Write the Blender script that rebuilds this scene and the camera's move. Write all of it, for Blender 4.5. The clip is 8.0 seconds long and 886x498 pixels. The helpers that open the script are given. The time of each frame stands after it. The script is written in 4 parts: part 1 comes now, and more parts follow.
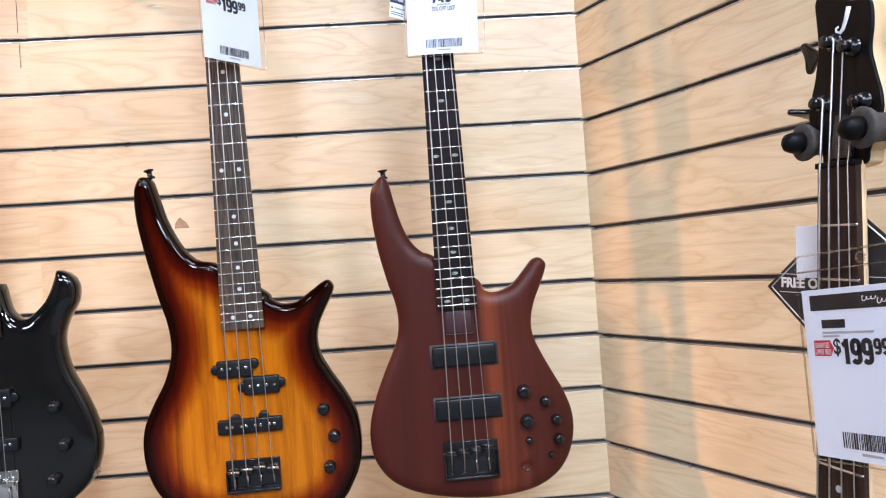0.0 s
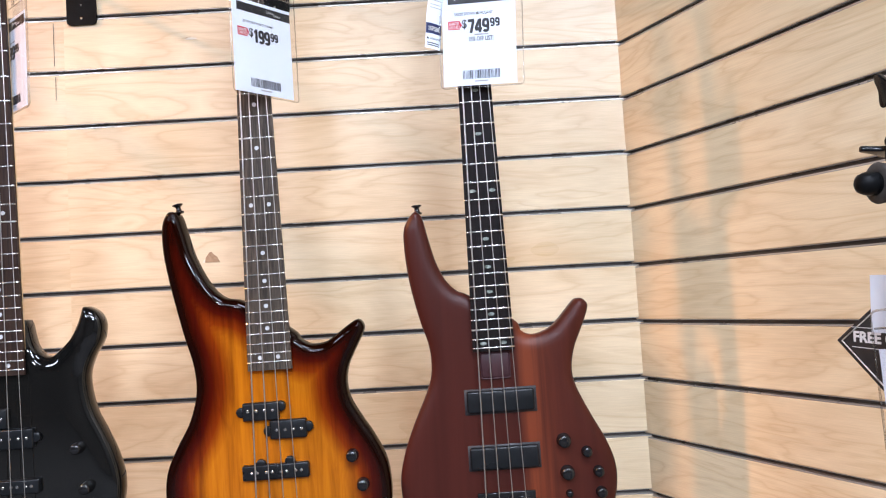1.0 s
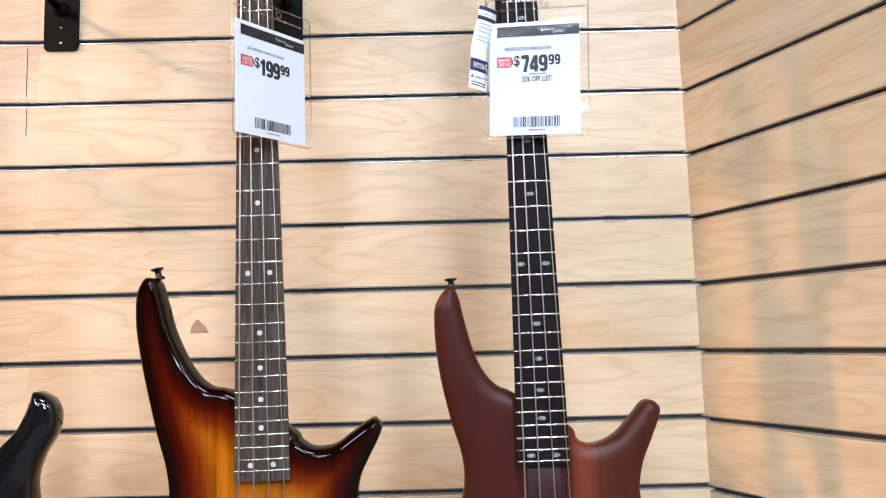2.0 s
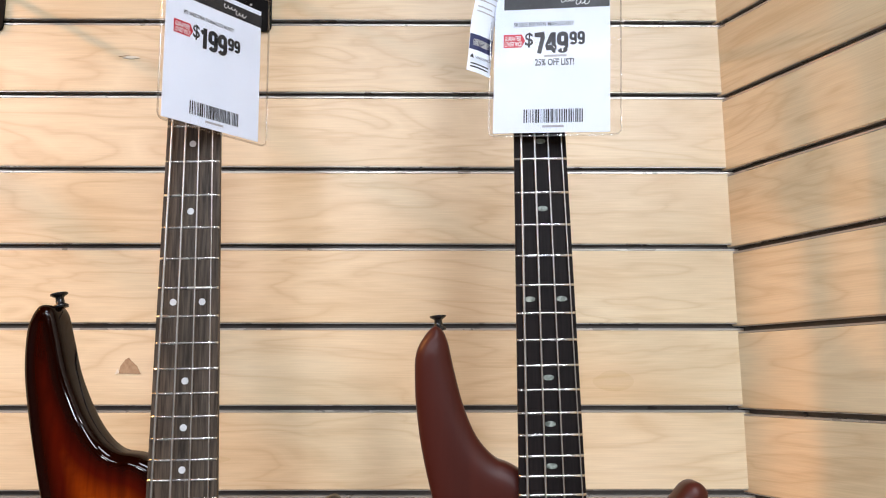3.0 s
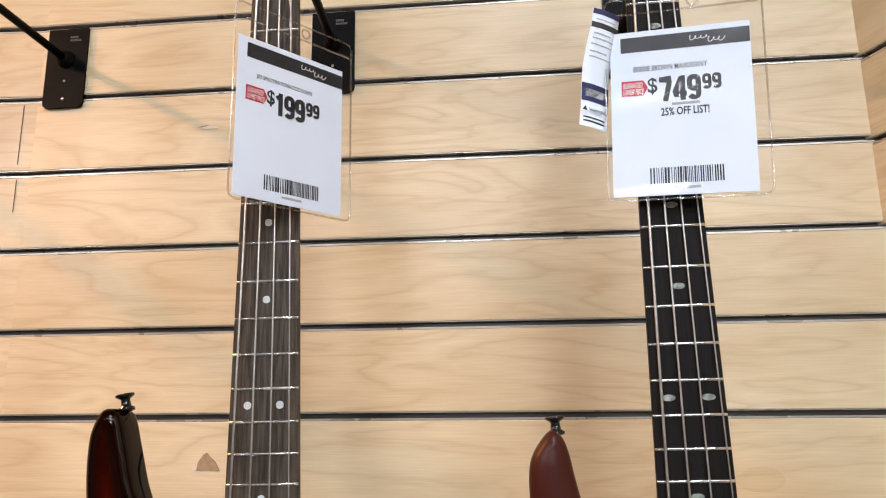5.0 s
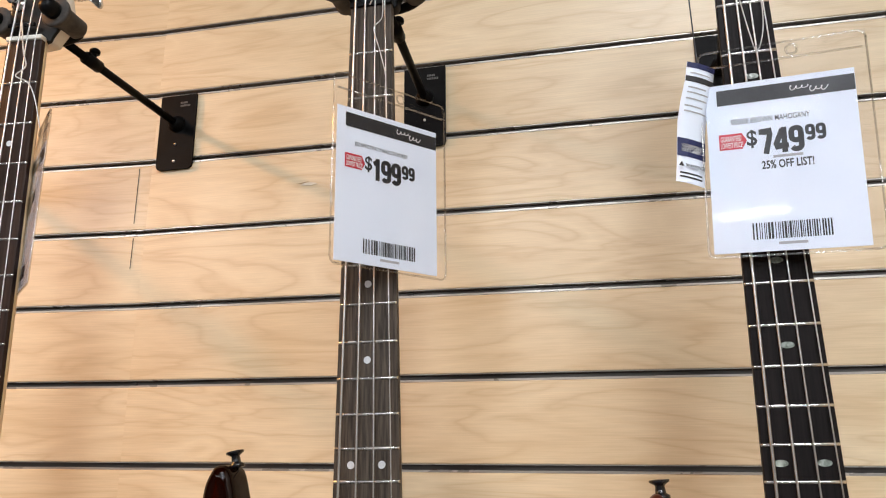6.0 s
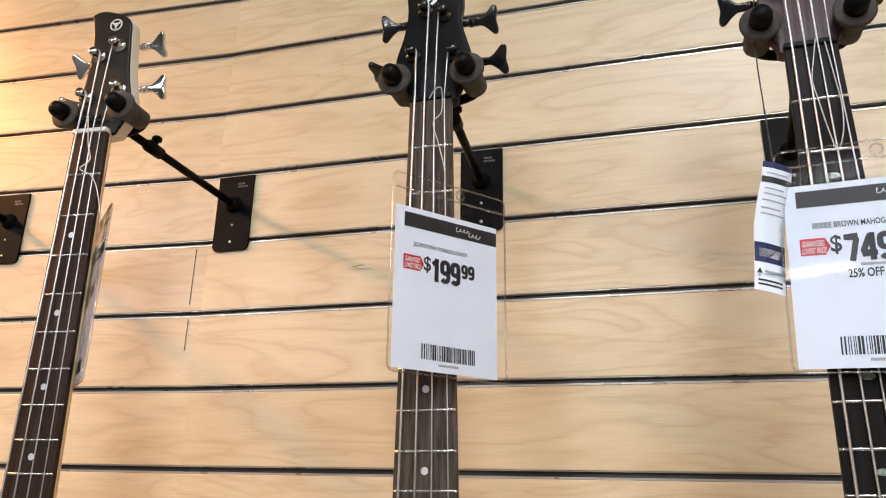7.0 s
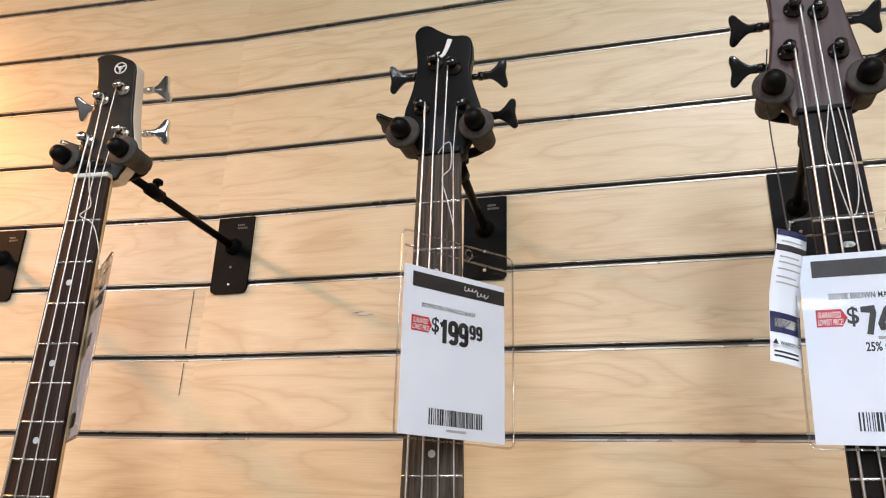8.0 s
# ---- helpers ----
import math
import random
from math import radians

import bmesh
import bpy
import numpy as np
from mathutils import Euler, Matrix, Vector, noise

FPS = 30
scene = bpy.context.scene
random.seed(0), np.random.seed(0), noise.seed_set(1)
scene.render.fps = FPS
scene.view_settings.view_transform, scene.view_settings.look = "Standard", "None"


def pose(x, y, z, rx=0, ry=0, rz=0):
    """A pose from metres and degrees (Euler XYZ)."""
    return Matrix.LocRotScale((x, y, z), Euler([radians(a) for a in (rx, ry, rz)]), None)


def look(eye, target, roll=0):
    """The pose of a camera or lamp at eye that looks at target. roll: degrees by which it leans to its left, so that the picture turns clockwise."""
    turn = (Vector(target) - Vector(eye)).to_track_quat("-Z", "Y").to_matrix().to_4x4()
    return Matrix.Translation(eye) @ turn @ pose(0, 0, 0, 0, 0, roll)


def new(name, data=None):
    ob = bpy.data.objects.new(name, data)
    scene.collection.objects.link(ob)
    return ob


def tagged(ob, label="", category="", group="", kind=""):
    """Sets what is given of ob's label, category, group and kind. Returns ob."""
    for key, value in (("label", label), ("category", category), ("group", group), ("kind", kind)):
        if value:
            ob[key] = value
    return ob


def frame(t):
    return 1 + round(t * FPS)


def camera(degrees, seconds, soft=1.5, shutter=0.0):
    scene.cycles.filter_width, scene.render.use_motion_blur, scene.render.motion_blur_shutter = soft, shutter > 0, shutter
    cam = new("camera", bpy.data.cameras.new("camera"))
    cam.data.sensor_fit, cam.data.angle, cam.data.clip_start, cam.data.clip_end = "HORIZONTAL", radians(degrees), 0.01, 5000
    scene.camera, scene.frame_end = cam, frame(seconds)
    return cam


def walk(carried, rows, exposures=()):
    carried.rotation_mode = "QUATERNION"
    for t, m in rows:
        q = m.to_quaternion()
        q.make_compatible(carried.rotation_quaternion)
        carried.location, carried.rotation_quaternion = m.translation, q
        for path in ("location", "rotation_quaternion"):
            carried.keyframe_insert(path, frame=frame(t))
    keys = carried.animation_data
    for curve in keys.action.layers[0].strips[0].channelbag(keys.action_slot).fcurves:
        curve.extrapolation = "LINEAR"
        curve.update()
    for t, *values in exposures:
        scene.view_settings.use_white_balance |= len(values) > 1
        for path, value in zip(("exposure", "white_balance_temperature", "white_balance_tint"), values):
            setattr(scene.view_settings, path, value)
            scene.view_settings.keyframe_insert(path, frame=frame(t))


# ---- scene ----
cam = camera(60.6, 8.0, soft=1.1)
PATH = [
    (0, (0.042, -0.004, 1.412), (0.127, 1.994, 1.439), -4.1),
    (0.5, (0.05, 0.008, 1.418), (0.069, 2.007, 1.478), -3.9),
    (1, (0.048, 0.048, 1.43), (0.038, 2.045, 1.535), -3.6),
    (1.5, (0.024, 0.146, 1.455), (0.003, 2.138, 1.63), -2.9),
    (1.7, (0.007, 0.191, 1.472), (-0.004, 2.181, 1.664), -2.5),
    (2.8, (-0.01, 0.419, 1.514), (0.006, 2.398, 1.805), -0.7),
    (3, (0.006, 0.461, 1.509), (0.022, 2.437, 1.817), -0.5),
    (3.5, (0.015, 0.53, 1.509), (0.03, 2.5, 1.853), -0.1),
    (4, (-0.019, 0.568, 1.53), (-0.03, 2.531, 1.912), -0.3),
    (4.2, (-0.029, 0.569, 1.539), (-0.065, 2.529, 1.936), -0.5),
    (5.3, (-0.011, 0.554, 1.558), (-0.289, 2.48, 2.02), -0.8),
    (5.5, (-0.014, 0.55, 1.56), (-0.337, 2.465, 2.039), -0.7),
    (6, (-0.017, 0.548, 1.579), (-0.452, 2.43, 2.097), -0.4),
    (6.5, (-0.021, 0.559, 1.609), (-0.551, 2.398, 2.191), 0.5),
    (7, (-0.029, 0.555, 1.626), (-0.578, 2.366, 2.273), 1.0),
    (7.5, (-0.035, 0.552, 1.639), (-0.574, 2.347, 2.337), 1.5),
    (8, (-0.044, 0.551, 1.657), (-0.565, 2.347, 2.365), 1.7),
]
EXPOSURES = [(0, 0.17, 5680, 15), (1, 0.17, 5680, 15), (1.5, 0.14, 5720, 15), (3, -0.10, 6180, 13.5), (4, -0.14, 6350, 13), (5.5, -0.32, 6450, 12), (8, -0.36, 6500, 12)]
walk(cam, [(t, look(eye, target, roll)) for t, eye, target, roll in PATH], EXPOSURES)

# ---- world, lights, exposure ----
world = bpy.data.worlds.new("world")
scene.world = world
world.use_nodes = True
world.node_tree.nodes["Background"].inputs[0].default_value = (1.0, 0.93, 0.84, 1)
world.node_tree.nodes["Background"].inputs[1].default_value = 0.012

CEILING = 3.6


def area_lamp(name, eye, target, sx, sy, watts, colour):
    data = bpy.data.lights.new(name, "AREA")
    data.shape, data.size, data.size_y, data.energy, data.color = "RECTANGLE", sx, sy, watts, colour
    ob = new(name, data)
    ob.matrix_world = look(eye, target)
    return tagged(ob, "bright shop ceiling lamp shining down", "lamp", "ceiling lamps")


WARM, WHITE, COOL = (1.0, 0.43, 0.12), (0.95, 0.97, 1.0), (0.90, 0.96, 1.0)


def ceiling_panel(x, y, watts, colour, sx=1.2, sy=0.6):
    """A lamp panel in the ceiling, facing straight down."""
    return area_lamp("ceiling_lamp", (x, y, CEILING - 0.03), (x, y + 0.001, 0), sx, sy, watts, colour)


for lx, ly, watts, colour, sx, sy in ((-3.5, -3.3, 270, COOL, 2.4, 1.2), (-0.9, -5.3, 170, COOL, 0.62, 0.3), (-0.7, -3.1, 75, WHITE, 1.2, 0.3), (1.1, -2.7, 115, WHITE, 1.2, 0.6), (2.6, -1.5, 235, WHITE, 1.2, 0.6), (1.8, -5.0, 190, COOL, 0.62, 0.3), (0.35, -0.85, 66, COOL, 0.9, 0.6)):
    ceiling_panel(lx, ly, watts, colour, sx, sy)
spot = bpy.data.lights.new("spot_lamp", "SPOT")
spot.energy, spot.color, spot.spot_size, spot.spot_blend, spot.shadow_soft_size = 320, WARM, radians(70), 1.0, 0.06
spot_ob = tagged(new("spot_lamp", spot), "warm spot lamp aimed at the slat wall", "lamp", "ceiling lamps")
spot_ob.matrix_world = look((-2.3, 0.70, 2.95), (-1.22, 1.42, 1.66))

# ---- materials ----


def shader(name, rough=0.5, metal=0.0, spec=0.5, coat=0.0):
    m = bpy.data.materials.new(name)
    m.use_nodes = True
    b = m.node_tree.nodes["Principled BSDF"]
    b.inputs["Roughness"].default_value, b.inputs["Metallic"].default_value = rough, metal
    b.inputs["Specular IOR Level"].default_value = spec
    b.inputs["Coat Weight"].default_value, b.inputs["Coat Roughness"].default_value = coat, 0.04
    return m, m.node_tree.nodes, m.node_tree.links, b


def ramp(nodes, stops):
    r = nodes.new("ShaderNodeValToRGB")
    while len(r.color_ramp.elements) < len(stops):
        r.color_ramp.elements.new(0.5)
    for e, (p, c) in zip(r.color_ramp.elements, stops):
        e.position, e.color = p, (*c, 1)
    return r


def noise_tex(nodes, links, vector, scale, detail=4, rough=0.55, distort=0.0):
    n = nodes.new("ShaderNodeTexNoise")
    n.inputs["Scale"].default_value, n.inputs["Detail"].default_value = scale, detail
    n.inputs["Roughness"].default_value, n.inputs["Distortion"].default_value = rough, distort
    links.new(vector, n.inputs["Vector"])
    return n


def stretched(nodes, links, scale, shift=True):
    """Object coordinates, scaled, and shifted by the object's own random number."""
    tc, mp = nodes.new("ShaderNodeTexCoord"), nodes.new("ShaderNodeMapping")
    mp.inputs["Scale"].default_value = scale
    links.new(tc.outputs["Object"], mp.inputs["Vector"])
    if shift:
        oi, mu, co = nodes.new("ShaderNodeObjectInfo"), nodes.new("ShaderNodeMath"), nodes.new("ShaderNodeCombineXYZ")
        mu.operation = "MULTIPLY"
        mu.inputs[1].default_value = 37.0
        links.new(oi.outputs["Random"], mu.inputs[0])
        for k in range(3):
            links.new(mu.outputs[0], co.inputs[k])
        links.new(co.outputs[0], mp.inputs["Location"])
    return mp.outputs["Vector"]


def add_bump(nodes, links, b, height, strength, distance=0.001):
    bp = nodes.new("ShaderNodeBump")
    bp.inputs["Strength"].default_value, bp.inputs["Distance"].default_value = strength, distance
    links.new(height, bp.inputs["Height"])
    links.new(bp.outputs["Normal"], b.inputs["Normal"])


def mixed(nodes, links, a, c, fac, kind="MIX"):
    m = nodes.new("ShaderNodeMix")
    m.data_type, m.blend_type = "RGBA", kind
    for sock, val in ((m.inputs[6], a), (m.inputs[7], c), (m.inputs[0], fac)):
        if hasattr(val, "is_output"):
            links.new(val, sock)
        else:
            sock.default_value = val
    return m.outputs[2]


def maple_material():
    m, n, l, b = shader("maple_laminate", 0.33, 0, 0.45)
    v1 = stretched(n, l, (1.3, 1, 7.5))
    broad = noise_tex(n, l, v1, 2.2, 3, 0.5, 0.6)
    rings = n.new("ShaderNodeMath")
    rings.operation = "PINGPONG"
    rings.inputs[1].default_value = 0.5
    mul = n.new("ShaderNodeMath")
    mul.operation = "MULTIPLY"
    mul.inputs[1].default_value = 7.0
    l.new(broad.outputs[0], mul.inputs[0])
    l.new(mul.outputs[0], rings.inputs[0])
    line = ramp(n, [(0.0, (0.85, 0.85, 0.85)), (0.16, (0.35, 0.35, 0.35)), (0.50, (0, 0, 0))])
    l.new(rings.outputs[0], line.inputs[0])
    fine = noise_tex(n, l, stretched(n, l, (6, 1, 260)), 3.0, 4, 0.6)
    patch = noise_tex(n, l, stretched(n, l, (1.6, 1, 4)), 1.7, 3, 0.6)
    base = ramp(n, [(0.30, (0.655, 0.503, 0.312)), (0.55, (0.73, 0.588, 0.384)), (0.75, (0.765, 0.628, 0.428))])
    l.new(patch.outputs[0], base.inputs[0])
    soft = n.new("ShaderNodeMath")
    soft.operation = "MULTIPLY"
    soft.inputs[1].default_value = 0.48
    l.new(line.outputs[0], soft.inputs[0])
    c = mixed(n, l, base.outputs[0], (0.50, 0.33, 0.16, 1), soft.outputs[0])
    fr = ramp(n, [(0.35, (0.93, 0.925, 0.92)), (0.65, (1.03, 1.03, 1.03))])
    l.new(fine.outputs[0], fr.inputs[0])
    c = mixed(n, l, c, fr.outputs[0], 1.0, "MULTIPLY")
    l.new(c, b.inputs["Base Color"])
    rr = ramp(n, [(0.3, (0.27, 0.27, 0.27)), (0.7, (0.42, 0.42, 0.42))])
    l.new(patch.outputs[0], rr.inputs[0])
    l.new(rr.outputs[0], b.inputs["Roughness"])
    add_bump(n, l, b, fine.outputs[0], 0.08, 0.0004)
    return m


def streaked(name, dark, light, scale, rough, coat=0.0, spec=0.5, metal=0.0, bump=0.05, noise_scale=3.0, spread=0.18):
    """A surface with streaks along its grain and uneven gloss."""
    m, n, l, b = shader(name, rough, metal, spec, coat)
    f = noise_tex(n, l, stretched(n, l, scale), noise_scale, 5, 0.6, 0.2)
    r = ramp(n, [(0.5 - spread, dark), (0.5 + spread, light)])
    l.new(f.outputs[0], r.inputs[0])
    l.new(r.outputs[0], b.inputs["Base Color"])
    g = noise_tex(n, l, stretched(n, l, (1, 1, 1)), 14.0, 4, 0.6)
    rr = ramp(n, [(0.3, (rough * 0.8,) * 3), (0.7, (min(1, rough * 1.25),) * 3)])
    l.new(g.outputs[0], rr.inputs[0])
    l.new(rr.outputs[0], b.inputs["Roughness"])
    add_bump(n, l, b, f.outputs[0], bump, 0.0005)
    return m


def burst_material():
    """Lacquered wood: amber in the middle, fading through red-brown to nearly black at the rim."""
    m, n, l, b = shader("sunburst_lacquer", 0.3, 0, 0.0, 0.4)
    at = n.new("ShaderNodeAttribute")
    at.attribute_name = "rim"
    grain = noise_tex(n, l, stretched(n, l, (38, 38, 2.2)), 2.0, 5, 0.62, 0.3)
    wood = ramp(n, [(0.30, (0.22, 0.056, 0.001)), (0.52, (0.40, 0.115, 0.0012)), (0.72, (0.50, 0.160, 0.002))])
    l.new(grain.outputs[0], wood.inputs[0])
    dark = noise_tex(n, l, stretched(n, l, (26, 26, 5)), 1.6, 4, 0.6, 0.8)
    dr = ramp(n, [(0.60, (0, 0, 0)), (0.74, (0.55, 0.55, 0.55))])
    l.new(dark.outputs[0], dr.inputs[0])
    c = mixed(n, l, wood.outputs[0], (0.20, 0.05, 0.003, 1), dr.outputs[0])
    stain = ramp(n, [(0.0, (0.010, 0.004, 0.004)), (0.14, (0.020, 0.006, 0.006)), (0.32, (0.13, 0.022, 0.012)), (0.52, (0.42, 0.19, 0.10)), (0.78, (1, 1, 1))])
    wob = noise_tex(n, l, stretched(n, l, (1, 1, 1)), 9.0, 2)
    ma = n.new("ShaderNodeMath")
    ma.operation = "MULTIPLY_ADD"
    ma.inputs[1].default_value, ma.inputs[2].default_value = 0.12, -0.06
    ad = n.new("ShaderNodeMath")
    l.new(wob.outputs[0], ma.inputs[0])
    l.new(at.outputs["Fac"], ad.inputs[0])
    l.new(ma.outputs[0], ad.inputs[1])
    l.new(ad.outputs[0], stain.inputs[0])
    c = mixed(n, l, c, stain.outputs[0], 1.0, "MULTIPLY")
    l.new(c, b.inputs["Base Color"])
    return m


def mahogany_material():
    """Satin brown mahogany in glued strips."""
    m, n, l, b = shader("brown_mahogany", 0.36, 0, 0.2)
    f = noise_tex(n, l, stretched(n, l, (42, 16, 1.6)), 1.6, 4, 0.55, 0.3)
    r = ramp(n, [(0.25, (0.040, 0.0080, 0.0052)), (0.75, (0.058, 0.0122, 0.0078))])
    l.new(f.outputs[0], r.inputs[0])
    tc, sep = n.new("ShaderNodeTexCoord"), n.new("ShaderNodeSeparateXYZ")
    l.new(tc.outputs["Object"], sep.inputs[0])
    g = noise_tex(n, l, stretched(n, l, (34, 10, 1.2)), 1.5, 4, 0.6, 0.5)
    strip = ramp(n, [(0.0, (0, 0, 0)), (0.532, (0, 0, 0)), (0.537, (1, 1, 1)), (0.570, (0.8, 0.8, 0.8)), (0.60, (0.12, 0.12, 0.12)), (0.66, (0.0, 0.0, 0.0))])
    ma = n.new("ShaderNodeMath")
    ma.operation = "ADD"
    ma.inputs[1].default_value = 0.5
    l.new(sep.outputs[0], ma.inputs[0])
    l.new(ma.outputs[0], strip.inputs[0])
    gr = ramp(n, [(0.35, (0.25, 0.25, 0.25)), (0.62, (1, 1, 1))])
    l.new(g.outputs[0], gr.inputs[0])
    fac = n.new("ShaderNodeMath")
    fac.operation = "MULTIPLY"
    l.new(strip.outputs[0], fac.inputs[0])
    l.new(gr.outputs[0], fac.inputs[1])
    c = mixed(n, l, r.outputs[0], (0.165, 0.036, 0.013, 1), fac.outputs[0])
    l.new(c, b.inputs["Base Color"])
    add_bump(n, l, b, f.outputs[0], 0.03, 0.0003)
    return m


def clear_material(name, tint, gloss_rough=0.06, shine=0.025):
    """Thin clear plastic: see-through, with a glossy skin."""
    m = bpy.data.materials.new(name)
    m.use_nodes = True
    n, l = m.node_tree.nodes, m.node_tree.links
    n.remove(n["Principled BSDF"])
    tr, gl, mx, lw = n.new("ShaderNodeBsdfTransparent"), n.new("ShaderNodeBsdfGlossy"), n.new("ShaderNodeMixShader"), n.new("ShaderNodeLayerWeight")
    tr.inputs[0].default_value = (*tint, 1)
    gl.inputs["Roughness"].default_value = gloss_rough
    pw, ma = n.new("ShaderNodeMath"), n.new("ShaderNodeMath")
    pw.operation, ma.operation = "POWER", "MULTIPLY_ADD"
    pw.inputs[1].default_value, ma.inputs[1].default_value, ma.inputs[2].default_value = 4.0, 0.7, shine
    lw.inputs[0].default_value = 0.5
    l.new(lw.outputs["Facing"], pw.inputs[0])
    l.new(pw.outputs[0], ma.inputs[0])
    l.new(ma.outputs[0], mx.inputs[0])
    l.new(tr.outputs[0], mx.inputs[1])
    l.new(gl.outputs[0], mx.inputs[2])
    l.new(mx.outputs[0], n["Material Output"].inputs[0])
    return m


MAPLE = maple_material()
RAIL = streaked("slot_insert_metal", (0.34, 0.31, 0.28), (0.50, 0.46, 0.42), (2, 2, 40), 0.30, metal=0.45, bump=0.03)
# Same insert as the lips; its dark colour stands for shade inside the slots.
CHANNEL = streaked("shaded_channel_metal", (0.045, 0.039, 0.034), (0.085, 0.075, 0.066), (1.5, 2, 60), 0.34, metal=0.4, bump=0.03)
# Slot shade held in the colour; the dark screws and seam gap share it.
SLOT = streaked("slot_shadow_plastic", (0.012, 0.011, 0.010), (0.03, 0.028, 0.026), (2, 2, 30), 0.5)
BURST = burst_material()
MAHOGANY = mahogany_material()
HEADWOOD = streaked("brown_headstock_stain", (0.034, 0.013, 0.016), (0.060, 0.024, 0.027), (60, 20, 3), 0.42, spec=0.3)
GLOSS_BLACK = streaked("black_gloss_lacquer", (0.003, 0.003, 0.003), (0.006, 0.0055, 0.005), (2, 2, 2), 0.05, spec=0.5, bump=0.0)
SATIN_BLACK = streaked("black_satin_plastic", (0.003, 0.003, 0.0035), (0.006, 0.006, 0.0065), (5, 5, 5), 0.38, spec=0.10, bump=0.04)
MATTE_HEAD = streaked("dark_grey_satin_head", (0.010, 0.008, 0.006), (0.018, 0.015, 0.012), (3, 3, 3), 0.36, spec=0.2, bump=0.02)
PICKUP = streaked("pickup_black_plastic", (0.004, 0.005, 0.006), (0.010, 0.011, 0.013), (9, 9, 9), 0.30, spec=0.3, bump=0.05)
BLACK_METAL = streaked("black_plated_metal", (0.004, 0.004, 0.005), (0.010, 0.010, 0.011), (9, 9, 9), 0.16, spec=0.5, bump=0.02)
PLATE_STEEL = streaked("black_powder_coat", (0.003, 0.003, 0.0032), (0.007, 0.007, 0.007), (7, 7, 7), 0.42, spec=0.05, bump=0.05)
COVER = streaked("blue_black_plastic", (0.012, 0.014, 0.018), (0.020, 0.023, 0.028), (9, 9, 9), 0.2, spec=0.5, bump=0.02)
CHROME = streaked("chrome", (0.60, 0.60, 0.60), (0.75, 0.75, 0.74), (9, 9, 9), 0.10, metal=1.0, bump=0.0)
STEEL = streaked("steel_string", (0.484, 0.477, 0.465), (0.570, 0.564, 0.552), (9, 9, 300), 0.36, metal=1.0, bump=0.1)
FRETWIRE = streaked("fret_wire", (0.62, 0.61, 0.58), (0.80, 0.79, 0.76), (60, 9, 9), 0.24, metal=1.0, bump=0.0)
ROSE_GREY = streaked("grey_brown_rosewood", (0.018, 0.013, 0.009), (0.090, 0.067, 0.049), (170, 40, 9), 0.55, spec=0.2, bump=0.15, noise_scale=2.8, spread=0.17)
ROSE_DARK = streaked("dark_rosewood", (0.016, 0.008, 0.006), (0.045, 0.024, 0.016), (120, 30, 6), 0.5, spec=0.15, bump=0.12, noise_scale=2.6)
EBONY = streaked("black_brown_rosewood", (0.004, 0.003, 0.003), (0.012, 0.0085, 0.0085), (120, 30, 6), 0.5, spec=0.12, bump=0.10)
NECK_MAPLE = streaked("maple_neck", (0.55, 0.38, 0.20), (0.68, 0.50, 0.30), (30, 30, 3), 0.38, bump=0.03)
PALE_WOOD = streaked("pale_headstock_wood", (0.62, 0.56, 0.48), (0.74, 0.69, 0.61), (30, 30, 3), 0.35, bump=0.03)
DARK_NECK = streaked("dark_neck_wood", (0.03, 0.018, 0.012), (0.06, 0.036, 0.022), (30, 30, 3), 0.4)
PEARL = streaked("white_dot", (0.46, 0.46, 0.47), (0.62, 0.62, 0.63), (30, 30, 30), 0.30)
ABALONE = streaked("abalone_shell", (0.05, 0.06, 0.05), (0.42, 0.47, 0.42), (160, 60, 120), 0.22, noise_scale=1.4)
BONE = streaked("white_nut", (0.68, 0.66, 0.60), (0.80, 0.78, 0.72), (30, 30, 30), 0.35)
RUBBER = streaked("grey_foam_rubber", (0.034, 0.029, 0.026), (0.060, 0.052, 0.046), (60, 60, 60), 0.75, bump=0.2)
PAPER = streaked("white_card", (0.76, 0.82, 0.93), (0.81, 0.87, 0.98), (12, 12, 12), 0.55, spec=0.2, bump=0.02)
INK = streaked("black_ink", (0.012, 0.012, 0.015), (0.024, 0.024, 0.028), (20, 20, 20), 0.45, bump=0.0)
GREY_INK = streaked("grey_ink", (0.35, 0.35, 0.37), (0.45, 0.45, 0.47), (20, 20, 20), 0.5, bump=0.0)
DIM_INK = streaked("worn_grey_stamp", (0.05, 0.05, 0.05), (0.10, 0.10, 0.10), (60, 60, 60), 0.6, bump=0.0)
RED_INK = streaked("red_ink", (0.50, 0.015, 0.035), (0.60, 0.03, 0.055), (20, 20, 20), 0.45, bump=0.0)
BLUE_INK = streaked("navy_ink", (0.008, 0.014, 0.07), (0.014, 0.022, 0.10), (20, 20, 20), 0.4, bump=0.0)
GREEN_INK = streaked("green_ink", (0.02, 0.24, 0.11), (0.03, 0.30, 0.14), (20, 20, 20), 0.45, bump=0.0)
WHITE_INK = streaked("white_ink", (0.74, 0.74, 0.74), (0.84, 0.84, 0.84), (20, 20, 20), 0.4, bump=0.0)
CLEAR = clear_material("clear_sleeve", (0.975, 0.975, 0.98), 0.03, 0.0015)
CLEAR_RIM = clear_material("clear_sleeve_rim", (0.90, 0.89, 0.87), 0.18, 0.16)
NYLON = streaked("clear_nylon", (0.42, 0.41, 0.40), (0.62, 0.61, 0.60), (90, 90, 90), 0.2, spec=0.7, bump=0.0)
PLASTER = streaked("brown_grey_wall_paint", (0.085, 0.075, 0.065), (0.12, 0.108, 0.092), (3, 3, 3), 0.8)
